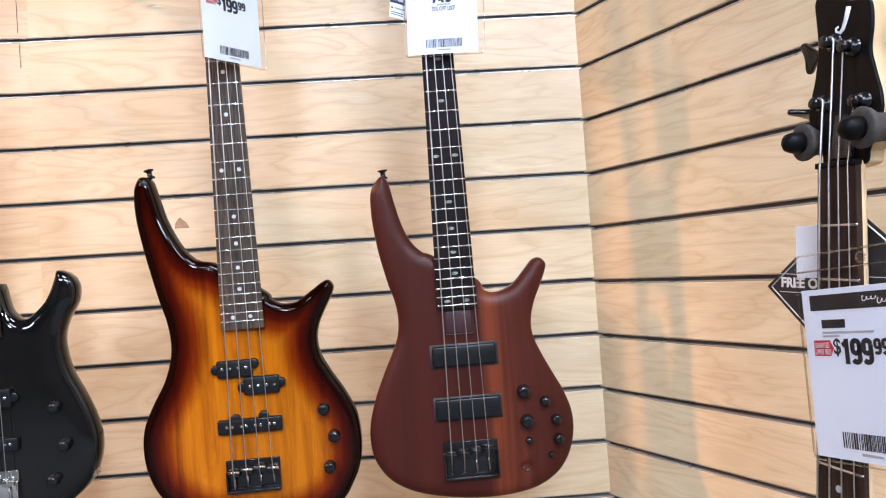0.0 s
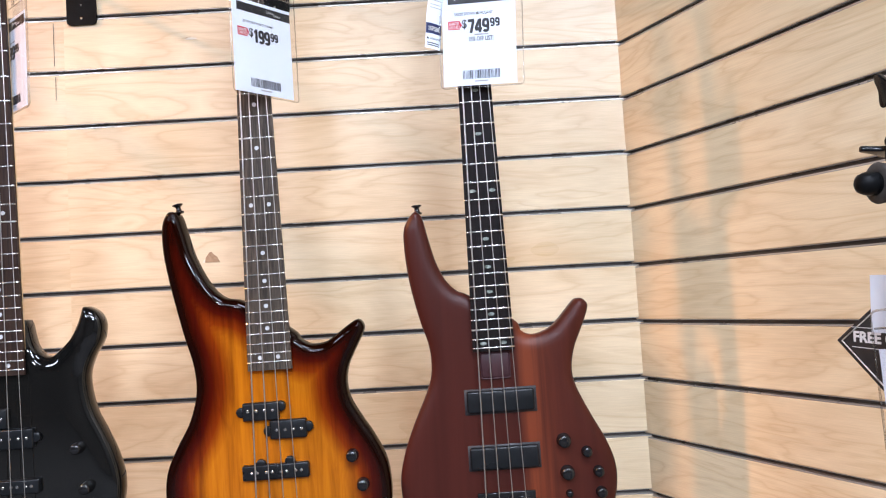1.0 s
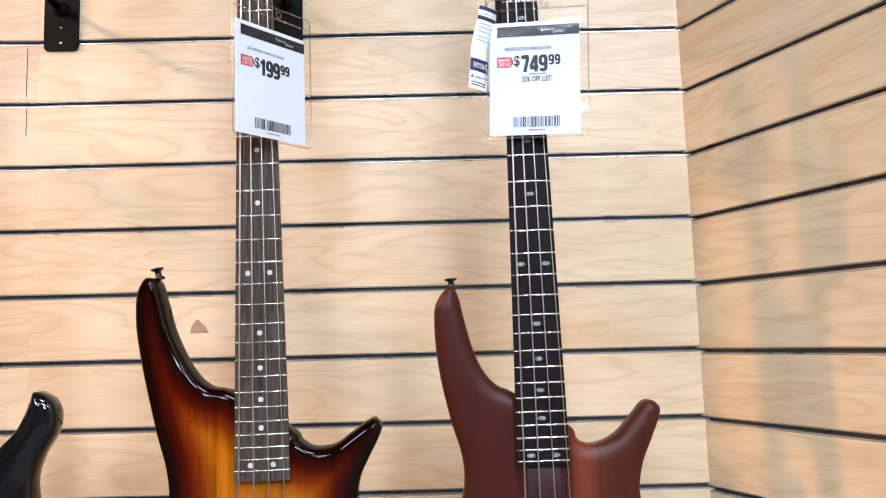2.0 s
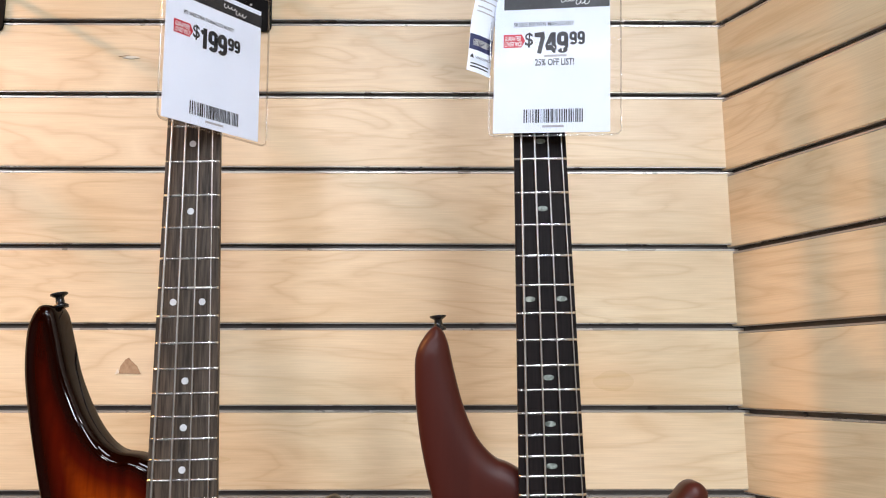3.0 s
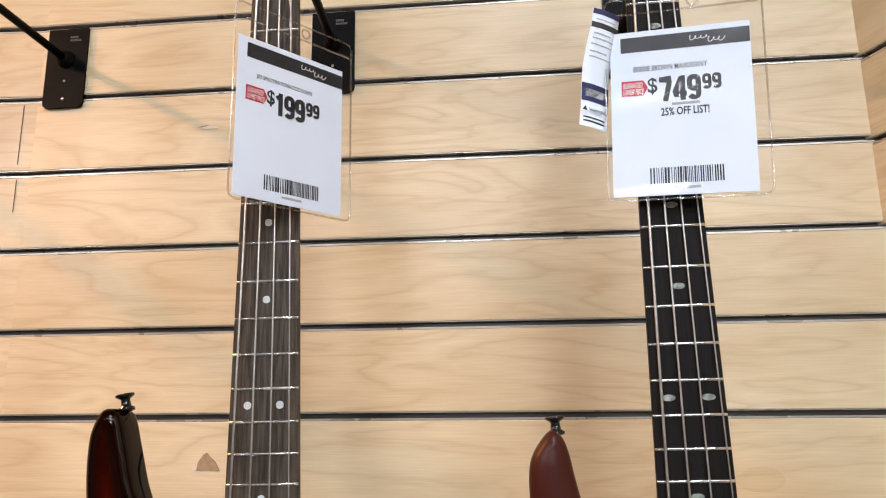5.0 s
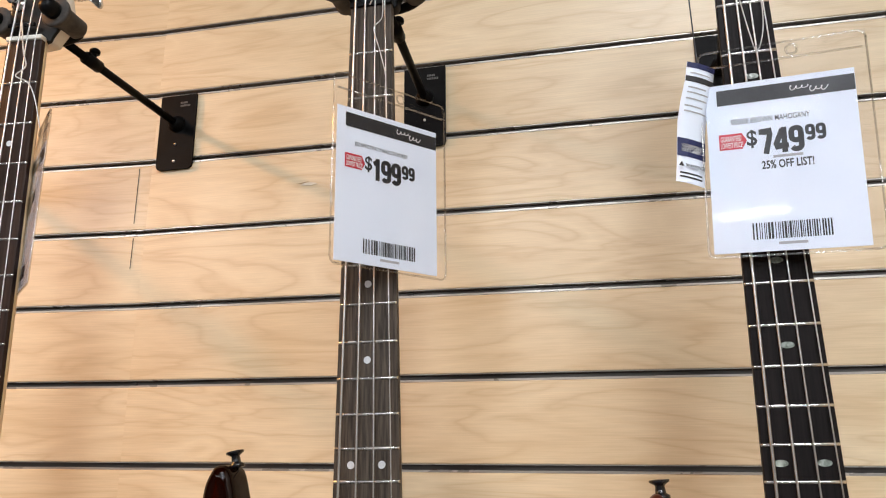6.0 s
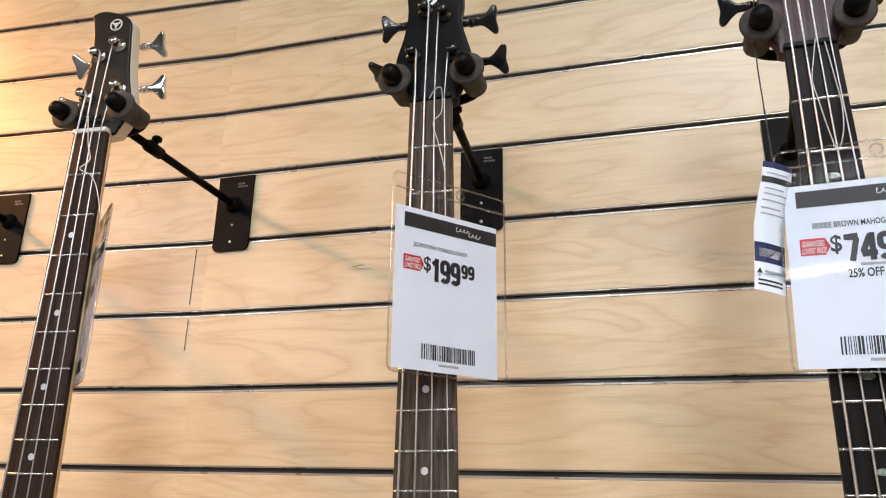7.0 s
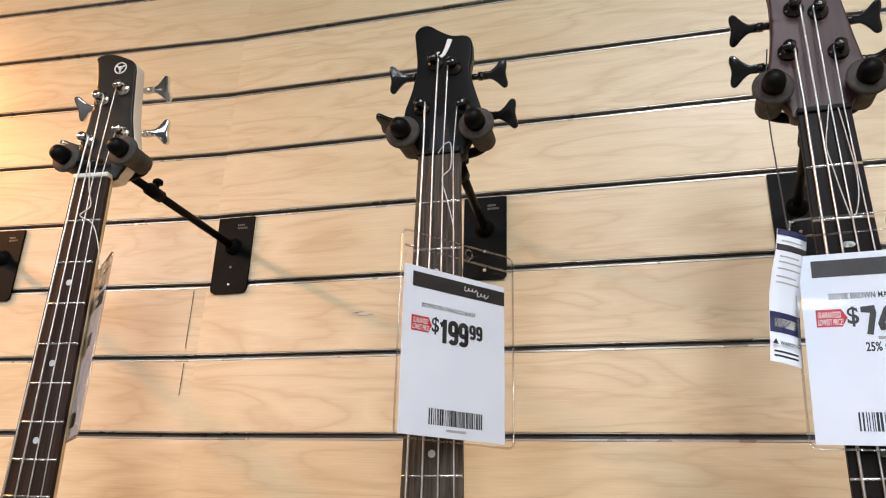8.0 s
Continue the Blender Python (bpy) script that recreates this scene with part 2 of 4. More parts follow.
CEIL_DARK = streaked("dark_ceiling_paint", (0.16, 0.16, 0.16), (0.22, 0.22, 0.22), (8, 8, 8), 0.85)
CARPET = streaked("grey_carpet", (0.05, 0.047, 0.044), (0.10, 0.094, 0.088), (90, 90, 90), 0.95, bump=0.4)
RAW_BOARD = streaked("torn_brown_board", (0.30, 0.19, 0.11), (0.42, 0.28, 0.17), (60, 60, 60), 0.85, bump=0.3)
PALE_CHIP = streaked("pale_chipped_laminate", (0.66, 0.58, 0.48), (0.80, 0.72, 0.60), (60, 60, 60), 0.7, bump=0.3)

# ---- mesh tools ----


def part(name, bm, material, parent=None, label="", smooth=True, at=None):
    me = bpy.data.meshes.new(name)
    bm.normal_update()
    bm.to_mesh(me)
    bm.free()
    me.materials.append(material)
    for f in me.polygons:
        f.use_smooth = smooth
    ob = new(name, me)
    if parent:
        ob.parent = parent
    if at:
        ob.matrix_basis = at
    if label:
        ob["label"] = label
    return ob


def empty(name, m, label, category, group="", kind=""):
    ob = new(name)
    ob.matrix_world = m
    return tagged(ob, label, category, group, kind)


def P(u, v, w):
    """A bass's own millimetres: u across, v down from the nut, w out of the front."""
    return Vector((u, -w, -v)) / 1000


def box(bm, x0, x1, y0, y1, z0, z1, bevel=0.0, seg=1):
    g = bmesh.ops.create_cube(bm, size=1, matrix=Matrix.LocRotScale(((x0 + x1) / 2, (y0 + y1) / 2, (z0 + z1) / 2), None, (x1 - x0, y1 - y0, z1 - z0)))
    if bevel:
        es = list({e for v in g["verts"] for e in v.link_edges})
        bmesh.ops.bevel(bm, geom=es, offset=bevel, segments=seg, affect="EDGES", profile=0.5)
    return bm


def tube(bm, pts, r, seg=8, r2=None):
    """A round rod through points, closed at the ends; r2: the radius at the far end."""
    pts = [Vector(p) for p in pts]
    rings = []
    side = None
    for i, p in enumerate(pts):
        d = (pts[min(i + 1, len(pts) - 1)] - pts[max(i - 1, 0)]).normalized()
        side = d.orthogonal().normalized() if side is None else (side - d * side.dot(d)).normalized()
        o = d.cross(side)
        k = r if r2 is None else r + (r2 - r) * i / (len(pts) - 1)
        rings.append([bm.verts.new(p + k * (math.cos(a) * side + math.sin(a) * o)) for a in (2 * math.pi * j / seg for j in range(seg))])
    for a, c in zip(rings, rings[1:]):
        for j in range(seg):
            bm.faces.new((a[j], a[(j + 1) % seg], c[(j + 1) % seg], c[j]))
    bm.faces.new(rings[0][::-1])
    bm.faces.new(rings[-1])
    return bm


def lathe(bm, profile, m, seg=16):
    """Turns (radius, height) pairs round the z axis of m."""
    rings = [[bm.verts.new(m @ Vector((r * math.cos(2 * math.pi * j / seg), r * math.sin(2 * math.pi * j / seg), h))) for j in range(seg)] for r, h in profile]
    for a, c in zip(rings, rings[1:]):
        for j in range(seg):
            bm.faces.new((a[j], a[(j + 1) % seg], c[(j + 1) % seg], c[j]))
    bm.faces.new(rings[0][::-1])
    bm.faces.new(rings[-1])
    return bm


def spline(points, per=8):
    """A closed smooth line through points."""
    out, n = [], len(points)
    for i in range(n):
        a, b, c, d = (Vector(points[(i + k) % n]) for k in (-1, 0, 1, 2))
        for j in range(per):
            t = j / per
            out.append(0.5 * (2 * b + (c - a) * t + (2 * a - 5 * b + 4 * c - d) * t * t + (3 * b - a - 3 * c + d) * t ** 3))
    return out


def rim_distance(pts, line):
    a = np.array([tuple(p) for p in line])
    b = np.roll(a, -1, axis=0)
    q = np.array([tuple(p) for p in pts])[:, None]
    d = b - a
    t = np.clip(((q - a) * d).sum(2) / np.maximum((d * d).sum(1), 1e-9), 0, 1)
    return np.sqrt(((a + t[..., None] * d - q) ** 2).sum(2)).min(1)


def inside(pts, line):
    a = np.array([tuple(p) for p in line])
    b = np.roll(a, -1, axis=0)
    q = np.array([tuple(p) for p in pts])[:, None]
    up = (a[:, 1] > q[..., 1]) != (b[:, 1] > q[..., 1])
    x = a[:, 0] + (q[..., 1] - a[:, 1]) / np.where(b[:, 1] == a[:, 1], 1e-9, b[:, 1] - a[:, 1]) * (b[:, 0] - a[:, 0])
    return (up & (q[..., 0] < x)).sum(1) % 2 == 1


def carved_slab(name, outline, front, thick, fillet, drop, material, parent, step=7, reach=60, per=8, label="", arm=None):
    """A carved board: rounded over at the rim by an elliptic fillet. Stores each point's distance from the rim as "rim"."""
    from mathutils.geometry import delaunay_2d_cdt
    line = spline(outline, per)
    n = len(line)
    area = sum(line[i].x * line[(i + 1) % n].y - line[(i + 1) % n].x * line[i].y for i in range(n))
    sgn = 1 if area > 0 else -1
    nor = []
    for i in range(n):
        d = (line[(i + 1) % n] - line[i - 1]).normalized()
        nor.append(Vector((-d.y, d.x)) * sgn)
    pts = []
    for k in (0.06, 0.2, 0.42, 0.7, 1.0):
        ring = [p + q * fillet * k for p, q in zip(line, nor)]
        dist = rim_distance(ring, line)
        pts += [p for p, d, ok in zip(ring, dist, inside(ring, line)) if ok and d > fillet * k * 0.93]
    x0, x1 = min(p.x for p in line), max(p.x for p in line)
    y0, y1 = min(p.y for p in line), max(p.y for p in line)
    grid = [Vector((x, y)) for x in np.arange(x0, x1, step) for y in np.arange(y0, y1, step)]
    dist = rim_distance(grid, line)
    pts += [p for p, d, ok in zip(grid, dist, inside(grid, line)) if ok and d > fillet * 1.2]
    allp = list(line) + pts
    verts, _, faces, _, _, _ = delaunay_2d_cdt(allp, [(i, (i + 1) % n) for i in range(n)], [], 1, 1e-4)
    dist = rim_distance(verts, line)
    bm = bmesh.new()
    lay = bm.verts.layers.float.new("rim")

    def height(d):
        k = max(0.0, 1 - d / fillet)
        return drop * (1 - math.sqrt(max(0.0, 1 - k * k)))

    top, back = [], []
    for p, d in zip(verts, dist):
        extra = arm(p.x, p.y) if arm else 0.0
        a = bm.verts.new(P(p.x, p.y, front - height(d) - extra))
        c = bm.verts.new(P(p.x, p.y, front - thick + height(d)))
        a[lay], c[lay] = min(1.0, d / reach), 0.0
        top.append(a)
        back.append(c)
    for f in faces:
        fa = bm.faces.new([top[i] for i in f])
        bm.faces.new([back[i] for i in reversed(f)])
    edge = [i for i, d in enumerate(dist) if d < 1e-3]
    rimv = {}
    for i in edge:
        rimv[i] = verts[i]
    order = sorted(rimv, key=lambda i: min(range(n), key=lambda j: (line[j] - rimv[i]).length_squared))
    for a, c in zip(order, order[1:] + order[:1]):
        bm.faces.new((top[a], top[c], back[c], back[a]))
    bmesh.ops.recalc_face_normals(bm, faces=bm.faces[:])
    return part(name, bm, material, parent, label)


def flat_shape(bm, pts, y0, y1):
    """A flat prism from (x, z) pairs in metres."""
    a = [bm.verts.new((x, y0, z)) for x, z in pts]
    c = [bm.verts.new((x, y1, z)) for x, z in pts]
    bm.faces.new(a)
    bm.faces.new(c[::-1])
    for i in range(len(pts)):
        j = (i + 1) % len(pts)
        bm.faces.new((a[j], a[i], c[i], c[j]))
    bmesh.ops.recalc_face_normals(bm, faces=bm.faces[:])
    return bm


def lettering(name, words, size, material, parent, at, squeeze=1.0, bold=0.0, align="LEFT", shear=0.0, label="", fill=None):
    cu = bpy.data.curves.new(name, "FONT")
    cu.body, cu.size, cu.offset, cu.align_x, cu.shear, cu.resolution_u, cu.extrude = words, size, bold, align, shear, 3, 0.00006
    tmp = bpy.data.objects.new(name, cu)
    scene.collection.objects.link(tmp)
    me = bpy.data.meshes.new_from_object(tmp.evaluated_get(bpy.context.evaluated_depsgraph_get()))
    bpy.data.objects.remove(tmp)
    bpy.data.curves.remove(cu)
    if fill:
        xs, ys = [v.co.x for v in me.vertices], [v.co.y for v in me.vertices]
        kx, ky = fill[0] / (max(xs) - min(xs)), fill[1] / (max(ys) - min(ys))
        me.transform(Matrix.Diagonal((kx, ky, 1, 1)) @ Matrix.Translation((-min(xs), -min(ys), 0)))
    else:
        me.transform(Matrix.Diagonal((squeeze, 1, 1, 1)))
    me.materials.clear()
    me.materials.append(material)
    ob = new(name, me)
    ob.parent = parent
    ob.matrix_basis = at
    if label:
        ob["label"] = label
    return ob


# ---- the slat wall ----
PITCH, SLOT0, GAP, THICK = 0.1016, 1.7595, 0.0095, 0.018
WALL_Y, CORNER_X, JOINT_X, LEFT_X = 1.42, 0.385, -0.6505, -2.6
ROWS_DOWN, ROWS_UP = 17, 17


def slat_mesh(name, length, h0, h1):
    bm = bmesh.new()
    box(bm, -length / 2, length / 2, 0, THICK, h0, h1)
    es = [e for e in bm.edges if abs(e.verts[0].co.y) < 1e-6 and abs(e.verts[1].co.y) < 1e-6 and abs(e.verts[0].co.z - e.verts[1].co.z) < 1e-6]
    bmesh.ops.bevel(bm, geom=es, offset=0.0012, segments=2, affect="EDGES", profile=0.5)
    me = bpy.data.meshes.new(name)
    bm.to_mesh(me)
    bm.free()
    me.materials.append(MAPLE)
    return me


def slat_wall(name, m, runs, label):
    """m: the wall's own frame: x along it, y into it, z up. runs: stretches along x."""
    wall = empty(name, m, label, "wall", kind="structure")
    lo, hi = min(r[0] for r in runs), max(r[1] for r in runs)
    bm = bmesh.new()
    # backing board: the shade deep in the slots is put into its colour
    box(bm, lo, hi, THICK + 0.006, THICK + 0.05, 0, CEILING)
    part("backing_board", bm, SLOT, wall, "board behind the slots, near-black for the shade in them", smooth=False)
    bm = bmesh.new()
    bm2 = bmesh.new()
    for k in range(-ROWS_DOWN, ROWS_UP + 1):
        z = SLOT0 + k * PITCH
        # the metal insert: a lower lip and a sloping inner face darkened as shade
        box(bm, lo, hi, 0.0005, THICK, z - GAP / 2 + 0.0003, z - GAP / 2 + 0.0026)
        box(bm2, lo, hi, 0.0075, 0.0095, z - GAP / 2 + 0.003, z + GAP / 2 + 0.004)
        box(bm, lo, hi, 0.0008, THICK, z + GAP / 2 - 0.0011, z + GAP / 2 - 0.0002)
    part("slot_lip", bm, RAIL, wall, "shiny grey metal slot lips", smooth=False)
    part("slot_insert", bm2, CHANNEL, wall, "metal slot channels, coloured dark for the shade inside", smooth=False)
    return wall


def slats(wall, runs):
    for x0, x1 in runs:
        me = slat_mesh("slat", x1 - x0 - 0.0006, GAP / 2, PITCH - GAP / 2)
        for k in range(-ROWS_DOWN, ROWS_UP):
            ob = new("slat", me)
            ob.parent = wall
            ob.location = ((x0 + x1) / 2, random.uniform(-0.0003, 0.0003), SLOT0 + k * PITCH)


RUNS_A = [(JOINT_X, CORNER_X)]
RUNS_C = [(LEFT_X - JOINT_X, 0.0)]
BEND, ROLL = 3.4, 0.50
ANGLE_B, RISE_B = -65.25, 0.52
RUNS_B = [(0.0, 2.44)]


def slope(x):
    """How far the slots have climbed at x, from the corner on."""
    return math.tan(radians(ROLL)) * (CORNER_X - x)


AT_NORTH = pose(0, WALL_Y, slope(0), 0, ROLL, 0)
AT_NORTHWEST = pose(JOINT_X, WALL_Y, slope(JOINT_X), 0, ROLL + 0.1, BEND)
AT_EAST = pose(CORNER_X, WALL_Y, -0.0039, 0, -RISE_B, ANGLE_B)
wall_north = slat_wall("wall_north", AT_NORTH, RUNS_A, "pale maple slat wall with dark metal-lined slots")
wall_northwest = slat_wall("wall_northwest", AT_NORTHWEST, RUNS_C, "pale maple slat wall, next panel")
wall_east = slat_wall("wall_east", AT_EAST, RUNS_B, "pale maple slat wall turning at an angle")

# ---- the rest of the room, closing it behind the camera ----


def slab(name, x0, x1, y0, y1, z0, z1, material, label, category):
    bm = bmesh.new()
    box(bm, x0, x1, y0, y1, z0, z1)
    return tagged(part(name, bm, material, smooth=False), label, category, kind="structure")


slab("floor", -6.2, 4, -8.2, 2.2, -0.1, 0, CARPET, "grey carpet of the shop floor", "floor")
slab("ceiling", -6.2, 4, -8.2, 2.2, CEILING, CEILING + 0.1, CEIL_DARK, "dark painted ceiling above the shop", "ceiling")
slab("wall_far_north", -6.0, LEFT_X, 1.30, 1.42, 0, CEILING, PLASTER, "dark brown-grey painted shop wall", "wall")
slab("wall_west", -6.1, -6.0, -8.1, 1.42, 0, CEILING, PLASTER, "dark brown-grey painted shop wall", "wall")
slab("wall_south", -6.0, 3.2, -8.1, -8.0, 0, CEILING, PLASTER, "dark brown-grey painted shop wall", "wall")
slab("wall_far_east", 3.1, 3.2, -8.0, 1.5, 0, CEILING, PLASTER, "dark brown-grey painted shop wall", "wall")

# ---- the basses ----
SCALE = 864.0


def fret(n):
    return SCALE * (1 - 2 ** (-n / 12))


KEY = [(0, -3.5), (7, -4), (13, -8), (19, -14), (23, -13.5), (24, -9), (22.5, 0), (24, 9), (23, 13.5), (19, 14), (13, 8), (7, 4), (0, 3.5)]


def tuner(bass, u, v, side, edge, turn, hw, metal, key_metal, raised=0.0):
    """A machine head: post through the headstock, and a key out at the side."""
    bm = bmesh.new()
    up = Matrix.Translation(P(u, v, hw)) @ Euler((radians(90), 0, 0)).to_matrix().to_4x4()
    lathe(bm, [(0.0085, 0), (0.0085, 0.0015), (0.0068, 0.003), (0.0048, 0.0034), (0.0040, 0.008), (0.0052, 0.0115), (0.0052, 0.013), (0.0035, 0.0145)], up, 18)
    t = part("tuner", bm, metal, bass)
    v -= raised
    bm = bmesh.new()
    tube(bm, [P(edge * side * 0.6, v, hw - 19), P((edge + 10) * side, v, hw - 19)], 0.0032, 10)
    lathe(bm, [(0.0045, 0), (0.0045, 0.004), (0.0035, 0.006)], Matrix.Translation(P((edge + 4) * side, v, hw - 19)) @ Euler((0, radians(90 * side), 0)).to_matrix().to_4x4(), 12)
    part("key_shaft", bm, key_metal, t)
    bm = bmesh.new()
    rot = Matrix.Rotation(radians(turn), 4, "X")
    base = Matrix.Translation(P((edge + 9) * side, v, hw - 19)) @ rot
    line = spline(KEY, 4)
    fr_ = [bm.verts.new(base @ Vector((p.x * side / 1000, -0.0024, p.y / 1000))) for p in line]
    bk_ = [bm.verts.new(base @ Vector((p.x * side / 1000, 0.0024, p.y / 1000))) for p in line]
    bm.faces.new(fr_)
    bm.faces.new(bk_[::-1])
    for i in range(len(line)):
        j = (i + 1) % len(line)
        bm.faces.new((fr_[j], fr_[i], bk_[i], bk_[j]))
    bmesh.ops.recalc_face_normals(bm, faces=bm.faces[:])
    rims = [e for e in bm.edges if len(e.link_faces) == 2 and max(len(f.verts) for f in e.link_faces) > 4]
    bmesh.ops.bevel(bm, geom=rims, offset=0.0011, segments=2, affect="EDGES", profile=0.5)
    part("key", bm, key_metal, t)
    return t


def knob(bass, u, v, w, r, h, material, name="knob"):
    bm = bmesh.new()
    lathe(bm, [(r * 1.06, 0), (r * 1.06, h * 0.12), (r, h * 0.2), (r * 0.95, h * 0.75), (r * 0.86, h * 0.93), (r * 0.62, h), (r * 0.1, h * 1.02)],
          Matrix.Translation(P(u, v, w)) @ Euler((radians(90), 0, 0)).to_matrix().to_4x4(), 24)
    return part(name, bm, material, bass)


def pickup(bass, corners, w, h, material, poles, pole_metal, ears=(), r=2.5):
    """A pickup: rounded block of four (u, v) corners, with pole pieces and ears."""
    us, vs = [c[0] for c in corners], [c[1] for c in corners]
    bm = bmesh.new()
    box(bm, min(us) / 1000, max(us) / 1000, -(w + h) / 1000, -(w - 4) / 1000, -max(vs) / 1000, -min(vs) / 1000, r / 1000, 3)
    for u, v in ears:
        lathe(bm, [(0.0075, 0), (0.0075, h * 0.0006), (0.006, h * 0.0007), (0.001, h * 0.0007)], Matrix.Translation(P(u, v, w)) @ Euler((radians(90), 0, 0)).to_matrix().to_4x4(), 16)
    p = part("pickup", bm, material, bass)
    for u, v in poles:
        bm = bmesh.new()
        lathe(bm, [(0.0024, 0), (0.0024, 0.0006), (0.0018, 0.001), (0.0002, 0.0011)], Matrix.Translation(P(u, v, w + h - 0.3)) @ Euler((radians(90), 0, 0)).to_matrix().to_4x4(), 12)
        part("pole_piece", bm, pole_metal, p)
    return p


def bridge(bass, u0, u1, v0, v1, w, metal, saddle_metal, spots):
    """A bass bridge: base plate, raised sides and tail, four saddles with screws."""
    bm = bmesh.new()
    box(bm, u0 / 1000, u1 / 1000, -(w + 3) / 1000, -(w - 1) / 1000, -v1 / 1000, -v0 / 1000, 0.0012, 2)
    box(bm, u0 / 1000, (u0 + 3) / 1000, -(w + 9) / 1000, -w / 1000, -v1 / 1000, -(v0 + 16) / 1000, 0.001, 2)
    box(bm, (u1 - 3) / 1000, u1 / 1000, -(w + 9) / 1000, -w / 1000, -v1 / 1000, -(v0 + 16) / 1000, 0.001, 2)
    box(bm, u0 / 1000, u1 / 1000, -(w + 11) / 1000, -w / 1000, -v1 / 1000, -(v1 - 4) / 1000, 0.001, 2)
    b = part("bridge", bm, metal, bass)
    for u, v in spots:
        bm = bmesh.new()
        box(bm, (u - 7.5) / 1000, (u + 7.5) / 1000, -(w + 12) / 1000, -(w + 3) / 1000, -(v + 9) / 1000, -(v - 4) / 1000, 0.0012, 2)
        s = part("saddle", bm, metal, b)
        bm = bmesh.new()
        tube(bm, [P(u - 8.5, v + 1, w + 11.8), P(u + 8.5, v + 1, w + 11.8)], 0.0024, 10)
        part("saddle_rod", bm, saddle_metal, s)
        bm = bmesh.new()
        tube(bm, [P(u, v + 8, w + 7), P(u, v1 - 3, w + 7)], 0.0016, 8)
        part("saddle_screw", bm, CHROME, s)
    return b


def strap_button(bass, u, v, w, lean, metal):
    bm = bmesh.new()
    m = Matrix.Translation(P(u, v, w)) @ Euler((0, radians(lean), 0)).to_matrix().to_4x4()
    lathe(bm, [(0.0068, -0.001), (0.0068, 0.0015), (0.0042, 0.003), (0.0036, 0.0085), (0.0046, 0.0095), (0.0078, 0.0115), (0.0078, 0.0130), (0.0030, 0.0135), (0.0026, 0.0122)], m, 18)
    return part("strap_button", bm, metal, bass)


def neck(bass, wood, board, inlay, pairs, nut_mat, w0, w1, end, heel, oval):
    """Fingerboard, neck, nut, frets and inlays."""
    def half(v):
        return w0 + (w1 - w0) * v / end
    bm = bmesh.new()
    rows = []
    for v in np.linspace(0, end, 14):
        h = half(v)
        rows.append([bm.verts.new(P(u * h, v, w)) for u, w in ((-1, -6), (-1, -0.9), (-0.97, -0.5), (-0.5, -0.05), (0, 0.1), (0.5, -0.05), (0.97, -0.5), (1, -0.9), (1, -6))])
    for a, c in zip(rows, rows[1:]):
        for j in range(8):
            bm.faces.new((a[j], a[j + 1], c[j + 1], c[j]))
    bm.faces.new(rows[0])
    bm.faces.new(rows[-1])
    for a, c in zip(rows, rows[1:]):
        bm.faces.new((a[8], a[0], c[0], c[8]))
    bmesh.ops.recalc_face_normals(bm, faces=bm.faces[:])
    part("fingerboard", bm, board, bass, smooth=False)
    bm = bmesh.new()
    rows = []
    for v in np.linspace(-4, heel, 14):
        h, d = half(max(v, 0)) - 0.3, 14 + 3 * max(v, 0) / heel
        rows.append([bm.verts.new(P(h * math.cos(a), v, -6 - d * abs(math.sin(a)) ** 0.75)) for a in np.linspace(math.pi, 0, 13)])
    for a, c in zip(rows, rows[1:]):
        for j in range(12):
            bm.faces.new((a[j], a[j + 1], c[j + 1], c[j]))
        bm.faces.new((a[12], a[0], c[0], c[12]))
    bm.faces.new(rows[0])
    bm.faces.new(rows[-1])
    bmesh.ops.recalc_face_normals(bm, faces=bm.faces[:])
    part("neck", bm, wood, bass)
    bm = bmesh.new()
    box(bm, -w0 / 1000 - 0.0004, w0 / 1000 + 0.0004, -0.0022, 0.007, 0.0002, 0.0052, 0.0008, 2)
    part("nut", bm, nut_mat, bass)
    for n in range(1, 25):
        v = fret(n)
        h = half(v) + 0.1
        bm = bmesh.new()
        line = [(-h, -0.9), (-h + 1.2, 0.6), (-h * 0.5, 0.95), (0, 1.1), (h * 0.5, 0.95), (h - 1.2, 0.6), (h, -0.9)]
        secs = [[bm.verts.new(P(u, v + dv, w + dw)) for dv, dw in ((-1.25, -0.9), (-0.9, -0.1), (0, 0.25), (0.9, -0.1), (1.25, -0.9))] for u, w in line]
        for a, c in zip(secs, secs[1:]):
            for j in range(4):
                bm.faces.new((a[j], a[j + 1], c[j + 1], c[j]))
        bmesh.ops.recalc_face_normals(bm, faces=bm.faces[:])
        part("fret", bm, FRETWIRE, bass)
    for n in (3, 5, 7, 9, 12, 15, 17, 19, 21, 24):
        v = (fret(n) + fret(n - 1)) / 2
        for u in ((-pairs, pairs) if n % 12 == 0 else (0,)):
            bm = bmesh.new()
            rx, rz = (5.0, 2.5) if oval else (3.1, 3.1)
            dome = 0.28 if u == 0 else 0.12
            a = [bm.verts.new(P(u + rx * math.cos(q), v + rz * math.sin(q), dome)) for q in (2 * math.pi * j / 20 for j in range(20))]
            c = [bm.verts.new(P(u + rx * math.cos(q), v + rz * math.sin(q), -0.8)) for q in (2 * math.pi * j / 20 for j in range(20))]
            bm.faces.new(a)
            for j in range(20):
                bm.faces.new((a[j], c[j], c[(j + 1) % 20], a[(j + 1) % 20]))
            bmesh.ops.recalc_face_normals(bm, faces=bm.faces[:])
            part("inlay", bm, inlay, bass, smooth=False)


